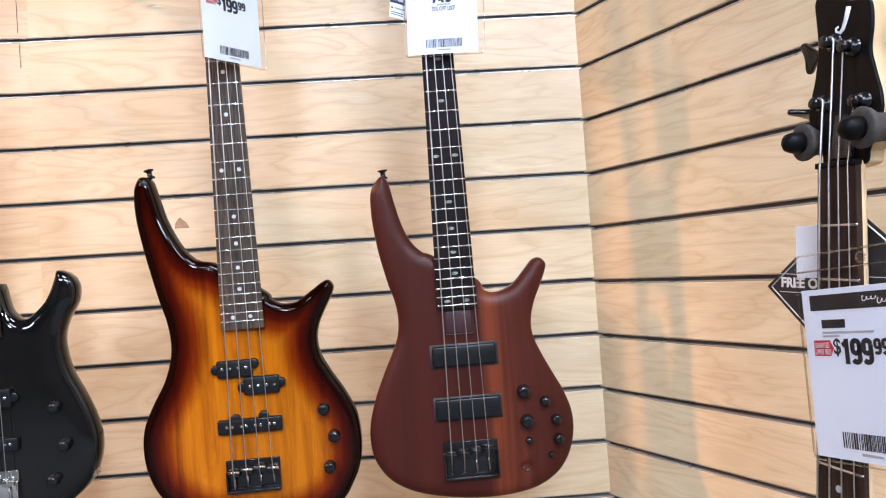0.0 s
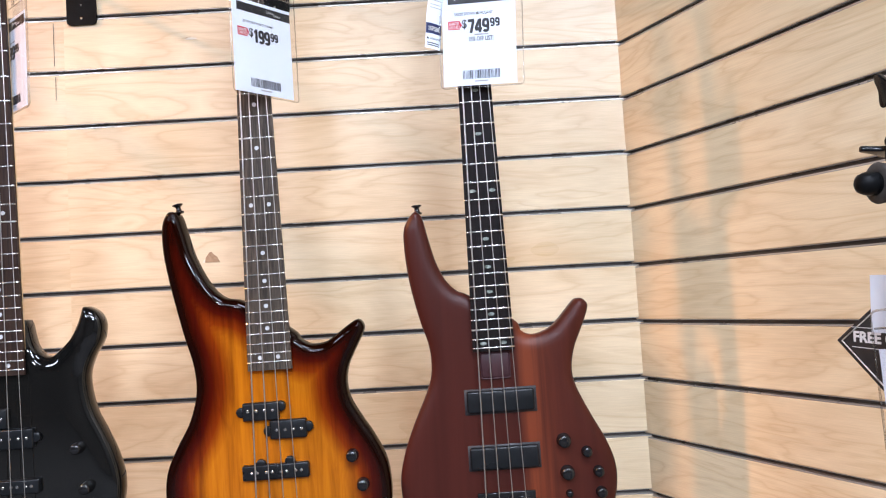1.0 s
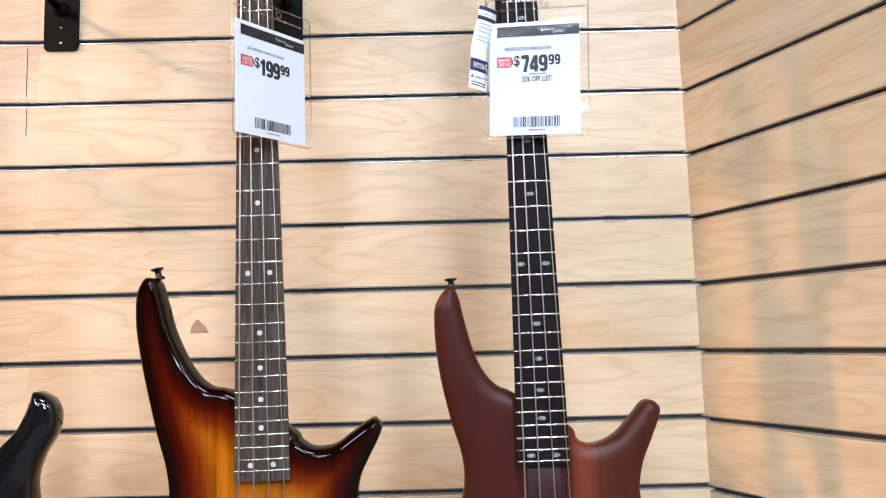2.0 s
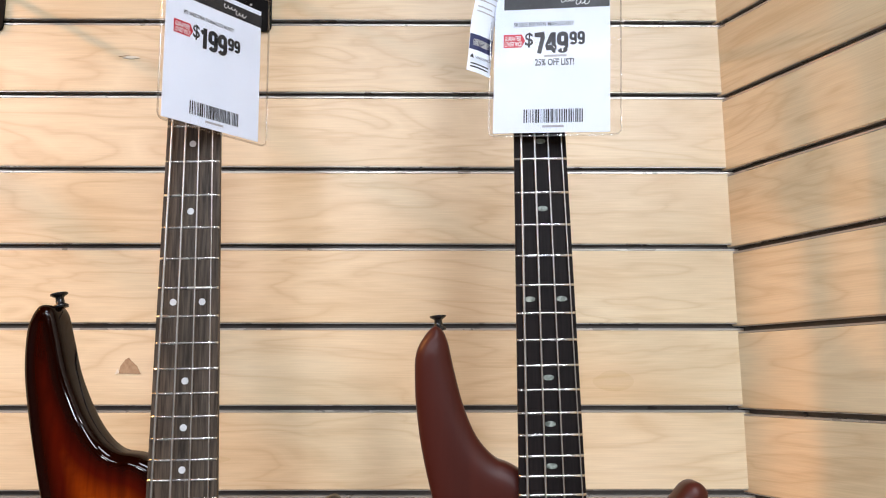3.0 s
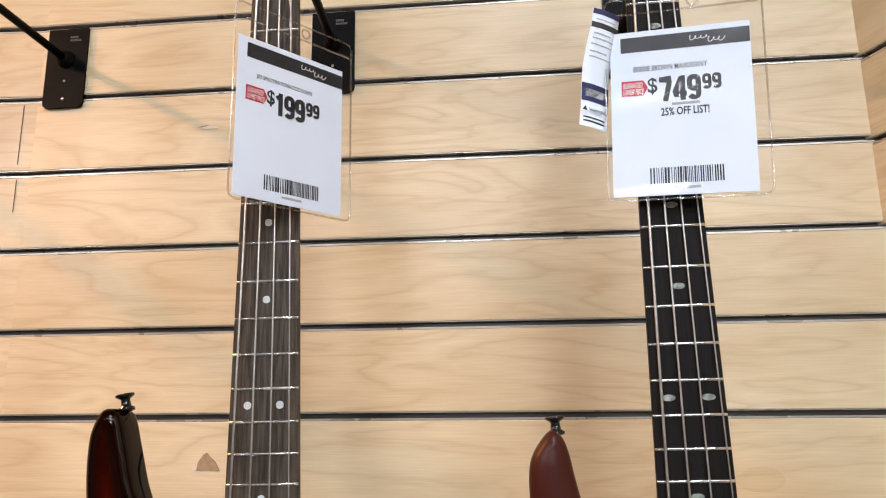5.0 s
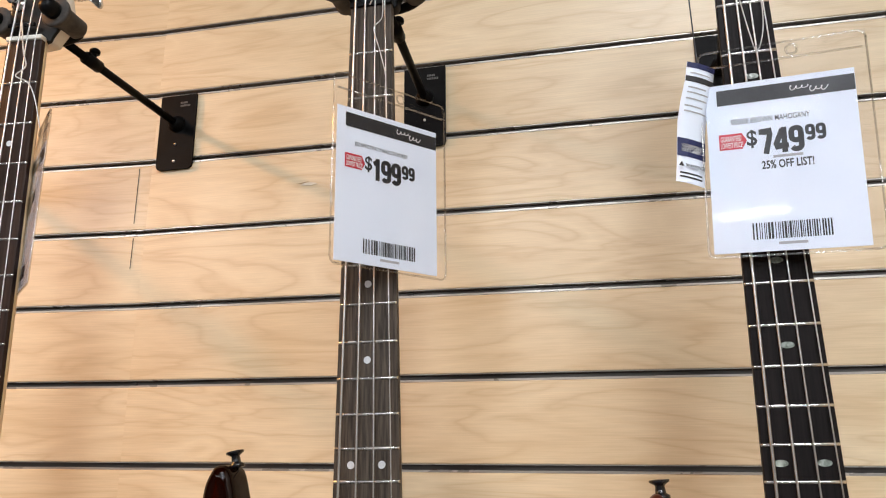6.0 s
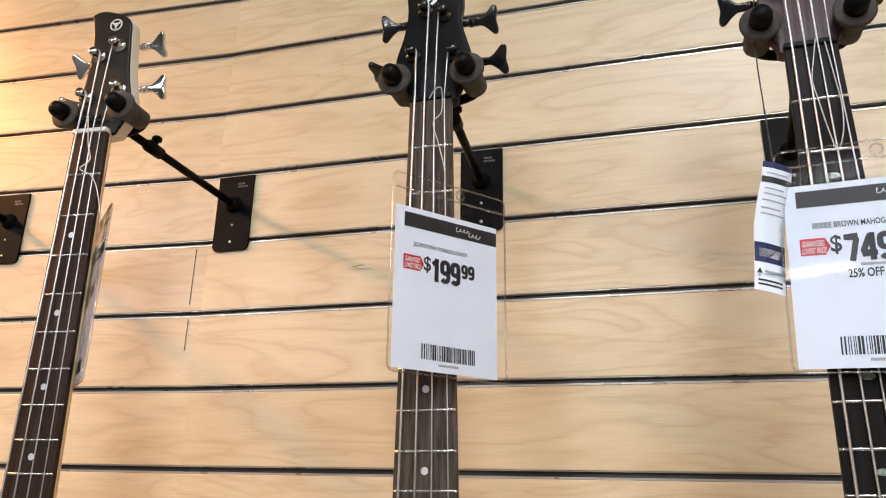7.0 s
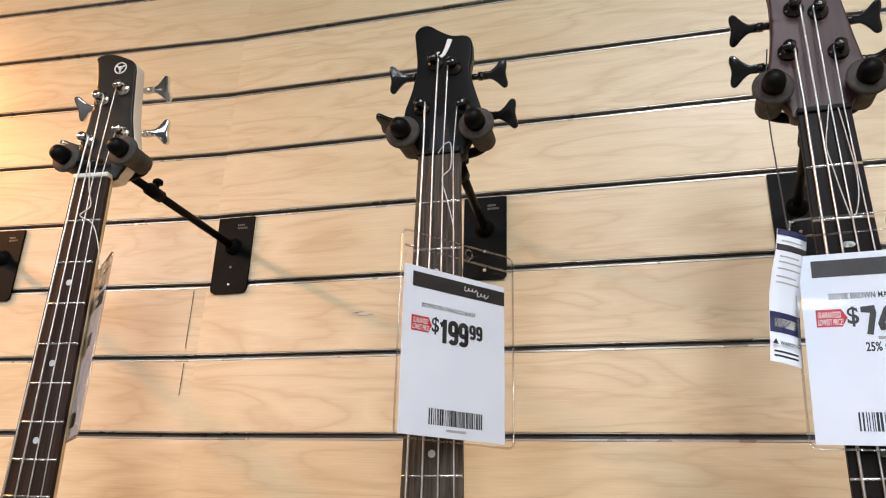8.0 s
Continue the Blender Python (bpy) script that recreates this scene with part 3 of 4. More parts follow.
def strings(bass, posts, hw, saddle_v, tail_v, bridge_w, spread, shift=0.0):
    for i, (pu, pv) in enumerate(posts):
        k = i - 1.5
        r = (1.1, 0.88, 0.70, 0.56)[i] / 1000
        bm = bmesh.new()
        turn = 1 if pu < 0 else -1
        pts = [P(pu + 4.6 * turn * math.cos(a), pv + 4.6 * math.sin(a), hw + 6.5) for a in np.linspace(-2.5, 0.0, 6)]
        tube(bm, pts + [P(k * 9.6, -2, 2.2), P(k * 9.6, 1, 2.4), P(k * spread + shift, saddle_v, bridge_w + 14), P(k * spread + shift, saddle_v + 3, bridge_w + 13.5), P(k * spread + shift, tail_v, bridge_w + 5)], r, 7)
        part("string", bm, STEEL, bass)


HEAD_A = [(-19, -1), (-24, -14), (-36, -38), (-38, -55), (-31, -80), (-27, -107), (-29, -132), (-30, -147), (-24, -154), (-15, -154), (-4, -146), (8, -139), (21, -137), (28, -131), (29, -113), (27, -94), (31, -76), (37, -54), (36, -38), (25, -14), (19, -1)]
HEAD_B = [(-19, -1), (-24, -12), (-36, -34), (-35, -50), (-29, -85), (-26, -122), (-27, -150), (-16, -158), (0, -152), (16, -160), (28, -150), (31, -115), (36, -72), (40, -42), (36, -26), (25, -12), (19, -1)]
HEAD_C = [(-19, -1), (-25, -16), (-29, -40), (-25, -72), (-24, -119), (-29, -149), (-31, -158), (-17, -162), (3, -156), (19, -145), (23, -120), (28, -77), (36, -40), (34, -22), (26, -8), (19, -1)]

BODY_A = [(-137, 418), (-126, 423), (-118, 450), (-108, 486), (-89, 526), (-67, 550), (-34, 560), (32, 606), (42, 619), (58, 628), (81, 626), (103, 612), (121, 600), (131, 597), (138, 607), (134, 620), (121, 644), (111, 665), (107, 688), (111, 713), (125, 740), (144, 772), (159, 807), (163, 847), (159, 881), (147, 909), (128, 936), (92, 957), (45, 969), (-10, 969), (-65, 956), (-110, 935), (-141, 906), (-158, 872), (-164, 834), (-160, 798), (-145, 765), (-126, 732), (-115, 700), (-112, 672), (-116, 640), (-125, 607), (-135, 563), (-144, 519), (-150, 478), (-150, 442), (-144, 424)]
BODY_B = [(-105, 443), (-119, 464), (-121, 494), (-119, 526), (-114, 561), (-104, 606), (-95, 637), (-92, 664), (-95, 690), (-105, 716), (-121, 749), (-137, 787), (-147, 824), (-148, 855), (-142, 881), (-125, 907), (-100, 925), (-65, 938), (-15, 947), (37, 950), (81, 946), (114, 936), (141, 917), (158, 891), (167, 857), (166, 826), (156, 795), (138, 759), (123, 727), (115, 704), (114, 682), (120, 656), (132, 629), (142, 605), (143, 594), (135, 586), (124, 588), (111, 602), (92, 622), (73, 632), (56, 634), (43, 627), (33, 610), (-29, 571), (-48, 562), (-64, 544), (-76, 516), (-85, 480), (-90, 456), (-96, 444)]
BODY_C = [(110, 563), (127, 570), (137, 588), (134, 613), (120, 638), (112, 663), (113, 689), (120, 719), (134, 750), (147, 781), (155, 811), (156, 837), (151, 862), (139, 887), (121, 906), (87, 930), (37, 946), (0, 950), (-60, 942), (-115, 918), (-150, 880), (-165, 835), (-160, 790), (-142, 750), (-125, 710), (-118, 670), (-122, 630), (-132, 580), (-140, 530), (-142, 480), (-136, 445), (-124, 434), (-112, 442), (-104, 470), (-92, 510), (-72, 545), (-48, 568), (-30, 577), (20, 577), (29, 582), (33, 600), (38, 618), (49, 631), (62, 633), (71, 627), (88, 610), (99, 590), (105, 574)]


def headstock(bass, outline, hw, material, side_material=None):
    carved_slab("headstock", outline, hw, 13, 2.0, 1.6, material, bass, step=12, per=6)
    if side_material:
        inner = [(u * 1.006 + 0.3, v * 1.004) for u, v in outline]
        carved_slab("headstock_back", inner, hw - 2.6, 15.5, 1.5, 1.2, side_material, bass, step=16, per=6, label="pale wood behind the dark face")


def monogram(bass, hw):
    """The white curled emblem on the headstock."""
    bm = bmesh.new()
    tube(bm, [P(6.5, -134, hw + 0.2), P(3.5, -124, hw + 0.2), P(0.5, -117, hw + 0.2), P(-3, -114, hw + 0.2), P(-6.5, -115.5, hw + 0.2), P(-6.8, -119, hw + 0.2), P(-3.8, -120, hw + 0.2)], 0.0027, 8, 0.0010)
    bmesh.ops.scale(bm, vec=(1, 0.15, 1), verts=bm.verts[:], space=Matrix.Translation((0, hw / 1000, 0)))
    part("emblem", bm, WHITE_INK, bass, "white curled emblem")


def bass_a(m, body_material, board, wood, label, light_head=False):
    """A bass with offset horns, split and straight pickups and black fittings."""
    bass = empty("bass_guitar", m, label, "bass guitar", "basses on the wall")
    carved_slab("body", BODY_A, -10, 42, 13, 9, body_material, bass, reach=78, label="glossy offset body with pointed horns")
    neck(bass, wood, board, PEARL, 13.0, SATIN_BLACK, 20, 32, 660, 620, False)
    hw = -9
    headstock(bass, HEAD_A, hw, SATIN_BLACK, NECK_MAPLE if light_head else None)
    bm = bmesh.new()
    flat_shape(bm, [(-0.012, 0.008), (0.012, 0.008), (0.005, 0.044), (-0.005, 0.044)], 0.0055, 0.0095)
    part("truss_cover", bm, COVER, bass, "glossy blue-black truss rod cover", smooth=False)
    monogram(bass, hw)
    posts = [(-20, -57), (-8, -107), (11, -99), (21, -52)]
    for (u, v), side, edge, turn in zip(posts, (-1, -1, 1, 1), (37, 28, 28, 37), (82, 15, 20, 35)):
        tuner(bass, u, v, side, edge, turn, hw, BLACK_METAL, BLACK_METAL)
    strings(bass, posts, hw, 866, 900, -8, 19.5)
    pickup(bass, [(-44, 706), (9, 732)], -10, 8, PICKUP, [(u, 718) for u in (-36, -24, -12, 0)], CHROME, [(-46, 719), (11, 713)])
    pickup(bass, [(-6, 733), (47, 760)], -10, 8, PICKUP, [(u, 747) for u in (4, 16, 28, 40)], CHROME, [(-8, 748), (49, 745)])
    pickup(bass, [(-49, 795), (47, 817)], -10, 8, PICKUP, [(u + d, 806) for u in (-31, -10, 11, 32) for d in (-4, 4)], CHROME, [(-22, 795), (20, 793)])
    bridge(bass, -42, 39, 857, 905, -10, BLACK_METAL, CHROME, [(k * 19.5, 866 + d) for k, d in ((-1.5, 6), (-0.5, 3), (0.5, 1), (1.5, 4))])
    for u, v in ((110, 792), (123, 834), (113, 880)):
        knob(bass, u, v, -10, 0.0090, 0.015, BLACK_METAL)
    strap_button(bass, -127, 419, -31, -12, BLACK_METAL)
    return bass


def socket_dish(u, v):
    """How deep the oval dish of the cable socket is cut, deeper at its upper end."""
    du, dv = u - 86, v - 916
    a, b = (0.26 * du - 0.966 * dv) / 20, (0.966 * du + 0.26 * dv) / 11.5
    q = a * a + b * b
    return 0.0 if q >= 1 else min(1.0, (1 - q) / 0.4) * (3.4 + 2.6 * a)


def bass_b(m, label):
    """A slim carved bass with two bar pickups and many knobs."""
    bass = empty("bass_guitar", m, label, "bass guitar", "basses on the wall")
    carved_slab("body", BODY_B, -10, 38, 22, 11, MAHOGANY, bass, step=4, arm=socket_dish, label="satin brown mahogany body, deeply rounded")
    neck(bass, DARK_NECK, EBONY, ABALONE, 14.5, SATIN_BLACK, 20, 30.5, 653, 600, True)
    hw = -9
    headstock(bass, HEAD_B, hw, HEADWOOD)
    posts = [(-18, -66), (-8, -109), (11, -103), (21, -61)]
    for (u, v), side, edge, turn in zip(posts, (-1, -1, 1, 1), (31, 27, 32, 37), (20, 40, 30, 75)):
        tuner(bass, u, v, side, edge, turn, hw, BLACK_METAL, BLACK_METAL)
    strings(bass, posts, hw, 868, 905, -8, 19.0, 2)
    pickup(bass, [(-44, 710), (54, 742)], -10, 7, PICKUP, [], CHROME, r=3.5)
    pickup(bass, [(-45, 791), (55, 824)], -10, 7, PICKUP, [], CHROME, r=3.5)
    for v0 in (709, 790):
        bm = bmesh.new()
        box(bm, -0.0475, 0.0575, 0.0092, 0.0105, -(v0 + 35.5) / 1000, -(v0 - 1.5) / 1000, 0.0004)
        part("pickup_cavity", bm, INK, bass, "dark gap round the pickup")
    bm = bmesh.new()
    box(bm, -0.021, 0.023, 0.0085, 0.0105, -0.694, -0.655, 0.004, 2)
    part("neck_end", bm, HEADWOOD, bass, "brown truss rod cover at the neck's end")
    bridge(bass, -38, 46, 857, 914, -10, BLACK_METAL, BLACK_METAL, [(k * 19.0 + 2, 868 + d) for k, d in ((-1.5, 6), (-0.5, 4), (0.5, 2), (1.5, 0))])
    for u, v, r, h in ((92, 789, 10, 15), (124, 807, 7.6, 12), (94, 835, 10, 15), (139, 836, 7.6, 12), (95, 865, 5.2, 9), (141, 866, 7.8, 12), (128, 890, 4.8, 7)):
        knob(bass, u, v, -10.5, r / 1000, h / 1000, BLACK_METAL)
    bm = bmesh.new()
    lathe(bm, [(0.0066, -0.002), (0.0066, 0.0008), (0.0050, 0.0010), (0.0046, -0.0010), (0.0005, -0.0012)], Matrix.Translation(P(88.5, 907, -14.6)) @ Euler((radians(68), radians(15), 0)).to_matrix().to_4x4(), 20)
    part("jack_socket", bm, BLACK_METAL, bass, "black cable socket in an oval dish")
    strap_button(bass, -98, 444, -29, -4, BLACK_METAL)
    return bass


def bass_c(m, label):
    """A black gloss bass with chrome fittings and a maple neck."""
    bass = empty("bass_guitar", m, label, "bass guitar", "basses on the wall")
    carved_slab("body", BODY_C, -10, 42, 30, 12, GLOSS_BLACK, bass, label="black gloss body")
    neck(bass, NECK_MAPLE, ROSE_DARK, PEARL, 9, BONE, 20, 31, 656, 620, False)
    hw = -9
    headstock(bass, HEAD_C, hw, MATTE_HEAD, PALE_WOOD)
    posts = [(-20, -50), (-12, -101), (11, -112), (21, -56)]
    for (u, v), side, edge, turn in zip(posts, (-1, -1, 1, 1), (28, 25, 23, 31), (80, 40, 25, 10)):
        tuner(bass, u, v, side, edge, turn, hw, CHROME, CHROME, 9.0 if side > 0 else 3.0)
    strings(bass, posts, hw, 866, 900, -8, 19.5)
    bm = bmesh.new()
    tube(bm, [P(-22, -20, -1.5), P(8, -20, -1.5)], 0.0022, 8)
    part("string_bar", bm, BLACK_METAL, bass)
    pickup(bass, [(-50, 704), (3, 733)], -10, 8, PICKUP, [(u, 719) for u in (-42, -30, -18, -6)], CHROME)
    pickup(bass, [(-14, 734), (39, 763)], -10, 8, PICKUP, [(u, 748) for u in (-6, 6, 18, 30)], CHROME, [(41, 748)])
    pickup(bass, [(-45, 807), (45, 828)], -10, 8, PICKUP, [(u + d, 817) for u in (-30, -10, 10, 30) for d in (-4, 4)], CHROME)
    bridge(bass, -41, 41, 857, 908, -10, CHROME, CHROME, [(k * 19.5, 866 + d) for k, d in ((-1.5, 6), (-0.5, 3), (0.5, 1), (1.5, 4))])
    for u, v in ((99, 768), (110, 826), (91, 877)):
        knob(bass, u, v, -10, 0.0085, 0.016, BLACK_METAL)
    bm = bmesh.new()
    box(bm, 0.136, 0.1475, 0.020, 0.044, -0.882, -0.852, 0.002, 2)
    part("jack_plate", bm, CHROME, bass, "metal cable socket plate on the edge")
    # the round emblem, as plain strokes in a ring
    bm = bmesh.new()
    ring = [P(2 + 7 * math.cos(a), -141 + 7 * math.sin(a), hw + 0.15) for a in np.linspace(0, 2 * math.pi, 25)]
    tube(bm, ring, 0.0008, 6)
    for a in (90, 210, 330):
        q = radians(a)
        tube(bm, [P(2 - 2.5 * math.cos(q), -141 - 2.5 * math.sin(q), hw + 0.15), P(2 + 5.6 * math.cos(q), -141 + 5.6 * math.sin(q), hw + 0.15)], 0.0011, 6)
    part("emblem", bm, WHITE_INK, bass, "white round emblem")
    return bass


AT_J = pose(-0.2254, 1.1525, 1.9887, -0.16, -0.58, 1.75)
AT_I = pose(0.1021, 1.1501, 1.9889, 0.2, -0.4, -0.27)
AT_Y = pose(-0.6050, 1.1434, 2.0000, 0.5, 0.1, 4.49)
AT_R = pose(0.4025, 0.6173, 1.4654, -3.1, 1.85, -74.0)
bass_a(AT_J, BURST, ROSE_GREY, DARK_NECK, "tobacco sunburst bass guitar, gloss lacquer, hanging on the slat wall")
bass_b(AT_I, "satin brown mahogany bass guitar hanging beside the sunburst one")
bass_c(AT_Y, "black gloss bass guitar with chrome tuners and maple neck")
bass_a(AT_R, GLOSS_BLACK, ROSE_DARK, NECK_MAPLE, "black bass guitar on the angled wall, hung lower", light_head=True)

# ---- hangers ----


def hanger(m, wall_y, plate_u, plate_z, group="hangers on the slats", yoke=True, reach=0.0):
    """m: the pose of the bass it holds (its nut). wall_y: how far the wall lies behind the nut. plate_u, plate_z: the plate's middle and top, from the nut."""
    h = empty("guitar_hanger", m, "black steel guitar hanger with grey foam-covered prongs", "guitar hanger", group)
    bm = bmesh.new()
    y = wall_y
    low = [(plate_u + sx * (0.0275 - 0.007 + 0.007 * math.cos(radians(q))), plate_z - 0.112 + 0.007 - 0.007 * math.sin(radians(q))) for sx, qs in ((-1, (0, 30, 60, 90)), (1, (90, 60, 30, 0))) for q in qs]
    flat_shape(bm, [(plate_u - 0.0275, plate_z - 0.001)] + low + [(plate_u + 0.0275, plate_z - 0.001)], y - 0.0040, y - 0.0008)
    p = part("plate", bm, PLATE_STEEL, h, smooth=False)
    bm = bmesh.new()
    lathe(bm, [(0.012, 0), (0.012, 0.002), (0.0085, 0.006), (0.0075, 0.010)], Matrix.Translation((plate_u, y - 0.004, plate_z - 0.045)) @ Euler((radians(90), 0, 0)).to_matrix().to_4x4(), 16)
    part("collar", bm, PLATE_STEEL, p)
    for dx, dz, r in ((0.0, -0.075, 0.0018), (0.0, -0.100, 0.0022)):
        bm = bmesh.new()
        lathe(bm, [(r, 0), (r, 0.0006), (r * 0.4, 0.001)], Matrix.Translation((plate_u + dx, y - 0.0040, plate_z + dz)) @ Euler((radians(90), 0, 0)).to_matrix().to_4x4(), 10)
        part("screw_head", bm, STEEL, p)
    bm = bmesh.new()
    for k, (dz, n) in enumerate(((-0.013, 5), (-0.0175, 7))):
        for j in range(n):
            x = plate_u + 0.004 + j * 0.0022
            box(bm, x - 0.0008, x + 0.0008, y - 0.0042, y - 0.0040, plate_z + dz - 0.0014, plate_z + dz + 0.0014)
    part("stamped_mark", bm, DIM_INK, p, "worn stamped lettering", smooth=False)
    a0, a1 = Vector((plate_u, y - 0.004, plate_z - 0.045)), Vector((0, 0.040, 0.030))
    bm = bmesh.new()
    tube(bm, [a0, a1], 0.0050, 12)
    part("arm", bm, PLATE_STEEL, h)
    if not yoke:
        return h
    j = a0.lerp(a1, 0.74)
    bm = bmesh.new()
    d = (a1 - a0).normalized()
    tube(bm, [j - d * 0.012, j + d * 0.012], 0.0075, 12)
    tube(bm, [j, j + Vector((0.002, 0, 0.013))], 0.0032, 10)
    lathe(bm, [(0.0062, 0.0), (0.0062, 0.004), (0.004, 0.006)], Matrix.Translation(j + Vector((0.002, 0, 0.011))), 12)
    part("clamp_screw", bm, PLATE_STEEL, h)
    bm = bmesh.new()
    q = [Vector((0.036 * math.cos(t), 0.037 + 0.010 * math.sin(t) * 0, 0.026 - 0.010 * math.sin(t))) for t in np.linspace(math.pi, 0, 13)]
    tube(bm, [Vector((-0.036, 0.010, 0.027))] + q + [Vector((0.036, 0.010, 0.027))], 0.0048, 12)
    tube(bm, [a1 + Vector((0, 0.006, 0)), a1 + Vector((0, -0.006, -0.006))], 0.0095, 14)
    part("yoke", bm, PLATE_STEEL, h)
    for s in (-1, 1):
        bm = bmesh.new()
        at = Matrix.Translation((s * 0.036, 0.036, 0.027)) @ Euler((radians(90), 0, 0)).to_matrix().to_4x4()
        lathe(bm, [(0.0085, 0), (0.0112, 0.003), (0.0115, 0.018), (0.0122, 0.028), (0.0165, 0.036), (0.0168, 0.0385), (0.0150, 0.0400), (0.010, 0.0405)], at, 26)
        sl = part("foam_sleeve", bm, RUBBER, h, "grey foam rubber sleeve")
        bm = bmesh.new()
        lathe(bm, [(0.0092, 0.040), (0.0096, 0.045), (0.0092, 0.050), (0.0075, 0.0545), (0.0042, 0.057), (0.0004, 0.0577)], at, 22)
        part("end_cap", bm, SATIN_BLACK, sl, "black rubber end cap")
    return h


def upright(x, y, z, turn=0.0):
    return pose(x, y, z, 0, 0, turn)


PLATE_TOP = SLOT0 + 3 * PITCH - 0.004


def wall_hanger(x, y, z, plate_x, turn=0.0):
    """A hanger for a bass whose nut is at x, y, z, with its plate at plate_x on the slat wall."""
    return hanger(upright(x, y, z, turn), WALL_Y - y, plate_x - x, PLATE_TOP + slope(plate_x) - z)


wall_hanger(-0.2254, 1.1525, 1.9887, -0.2406)
wall_hanger(0.1021, 1.1501, 1.9889, 0.1225)
wall_hanger(-0.6050, 1.1434, 2.0000, -0.5975)
hanger(upright(-0.957, 1.130, 2.0000, BEND), 0.271, 0.0, PLATE_TOP + slope(-0.957) - 2.0000)
hanger(upright(0.4025, 0.6173, 1.4654, -82), 0.322, 0.02, 0.06)

# ---- price cards ----
CARD_W, CARD_H = 0.108, 0.140


def front_text(x, y_front, z, lean=0.0):
    """Stands lettering upright on a card's front."""
    return Matrix.Translation((x, y_front, z)) @ Euler((radians(90), 0, 0)).to_matrix().to_4x4()


def strip(parent, name, x0, x1, z0, z1, material, depth=0.0003, label="", base=-0.0004):
    bm = bmesh.new()
    box(bm, x0, x1, base - depth, base, z0, z1)
    return part(name, bm, material, parent, label, smooth=False)


def script_mark(parent, x, z, k):
    """The white script emblem on the header, as plain loops."""
    bm = bmesh.new()
    for x0, z0, n, w, tall in ((0.0, 0.0009, 3.5, 0.0145, 0.0042), (0.0140, -0.0016, 3.0, 0.0120, 0.0046)):
        pts = []
        for t in np.linspace(0, 1, 40):
            swing = math.sin(2 * math.pi * n * t + 0.6) * (tall / 2 if t < 0.28 or (x0 and t > 0.75) else tall / 3.6)
            pts.append(Vector((x + k * (x0 + w * t + 0.0011 * math.cos(2 * math.pi * n * t + 0.6) + 0.35 * swing), -0.00075, z + k * (z0 + swing))))
        tube(bm, pts, 0.00042 * k, 5)
    part("emblem", bm, WHITE_INK, parent, "white script emblem")


def ribbon(bm, pts, width, y0=-0.0009, y1=-0.0004):
    """A flat printed stroke along (x, z) points."""
    pts = [Vector(p) for p in pts]
    sides = []
    for k, p in enumerate(pts):
        a, b = pts[max(k - 1, 0)], pts[min(k + 1, len(pts) - 1)]
        d = (b - a).normalized()
        q = Vector((-d.y, d.x)) * width / 2
        if 0 < k < len(pts) - 1:
            q *= min(1.5, 1 / max(0.4, math.cos((pts[k] - a).angle(b - pts[k]) / 2)))
        sides.append((p + q, p - q))
    rows = [[bm.verts.new((c.x, y, c.y)) for c, y in ((l, y0), (r, y0), (r, y1), (l, y1))] for l, r in sides]
    for a, c in zip(rows, rows[1:]):
        for k in range(4):
            bm.faces.new((a[k], a[(k + 1) % 4], c[(k + 1) % 4], c[k]))
    bm.faces.new(rows[0])
    bm.faces.new(rows[-1][::-1])


def bend(cx, cz, rx, rz, a0, a1, n=7):
    return [(cx + rx * math.cos(radians(a)), cz + rz * math.sin(radians(a))) for a in np.linspace(a0, a1, n)]


# strokes of heavy block digits, in a cell 1 wide and 1 high
BLOCK = {
    "1": [[(0.58, 0.0), (0.58, 1.0)], [(0.50, 0.84), (0.08, 0.74)]],
    "4": [[(0.72, 0.0), (0.72, 1.0)], [(0.62, 0.93), (0.14, 0.34), (0.14, 0.26), (1.0, 0.26)]],
    "7": [[(0.04, 0.90), (0.82, 0.90), (0.80, 0.78), (0.46, 0.0)]],
    "9": [bend(0.5, 0.78, 0.32, 0.14, 0, 180) + bend(0.5, 0.56, 0.32, 0.13, 180, 360) + [(0.82, 0.78)], [(0.82, 0.78), (0.82, 0.30)] + bend(0.5, 0.22, 0.32, 0.14, 0, -158)],
}


def block_digit(name, ch, parent, x, z, w, h, weight):
    bm = bmesh.new()
    for line in BLOCK[ch]:
        ribbon(bm, [(x + u * w, z + v * h) for u, v in line], weight)
    bmesh.ops.recalc_face_normals(bm, faces=bm.faces[:])
    return part(name, bm, INK, parent, "heavy black price figure", smooth=False)


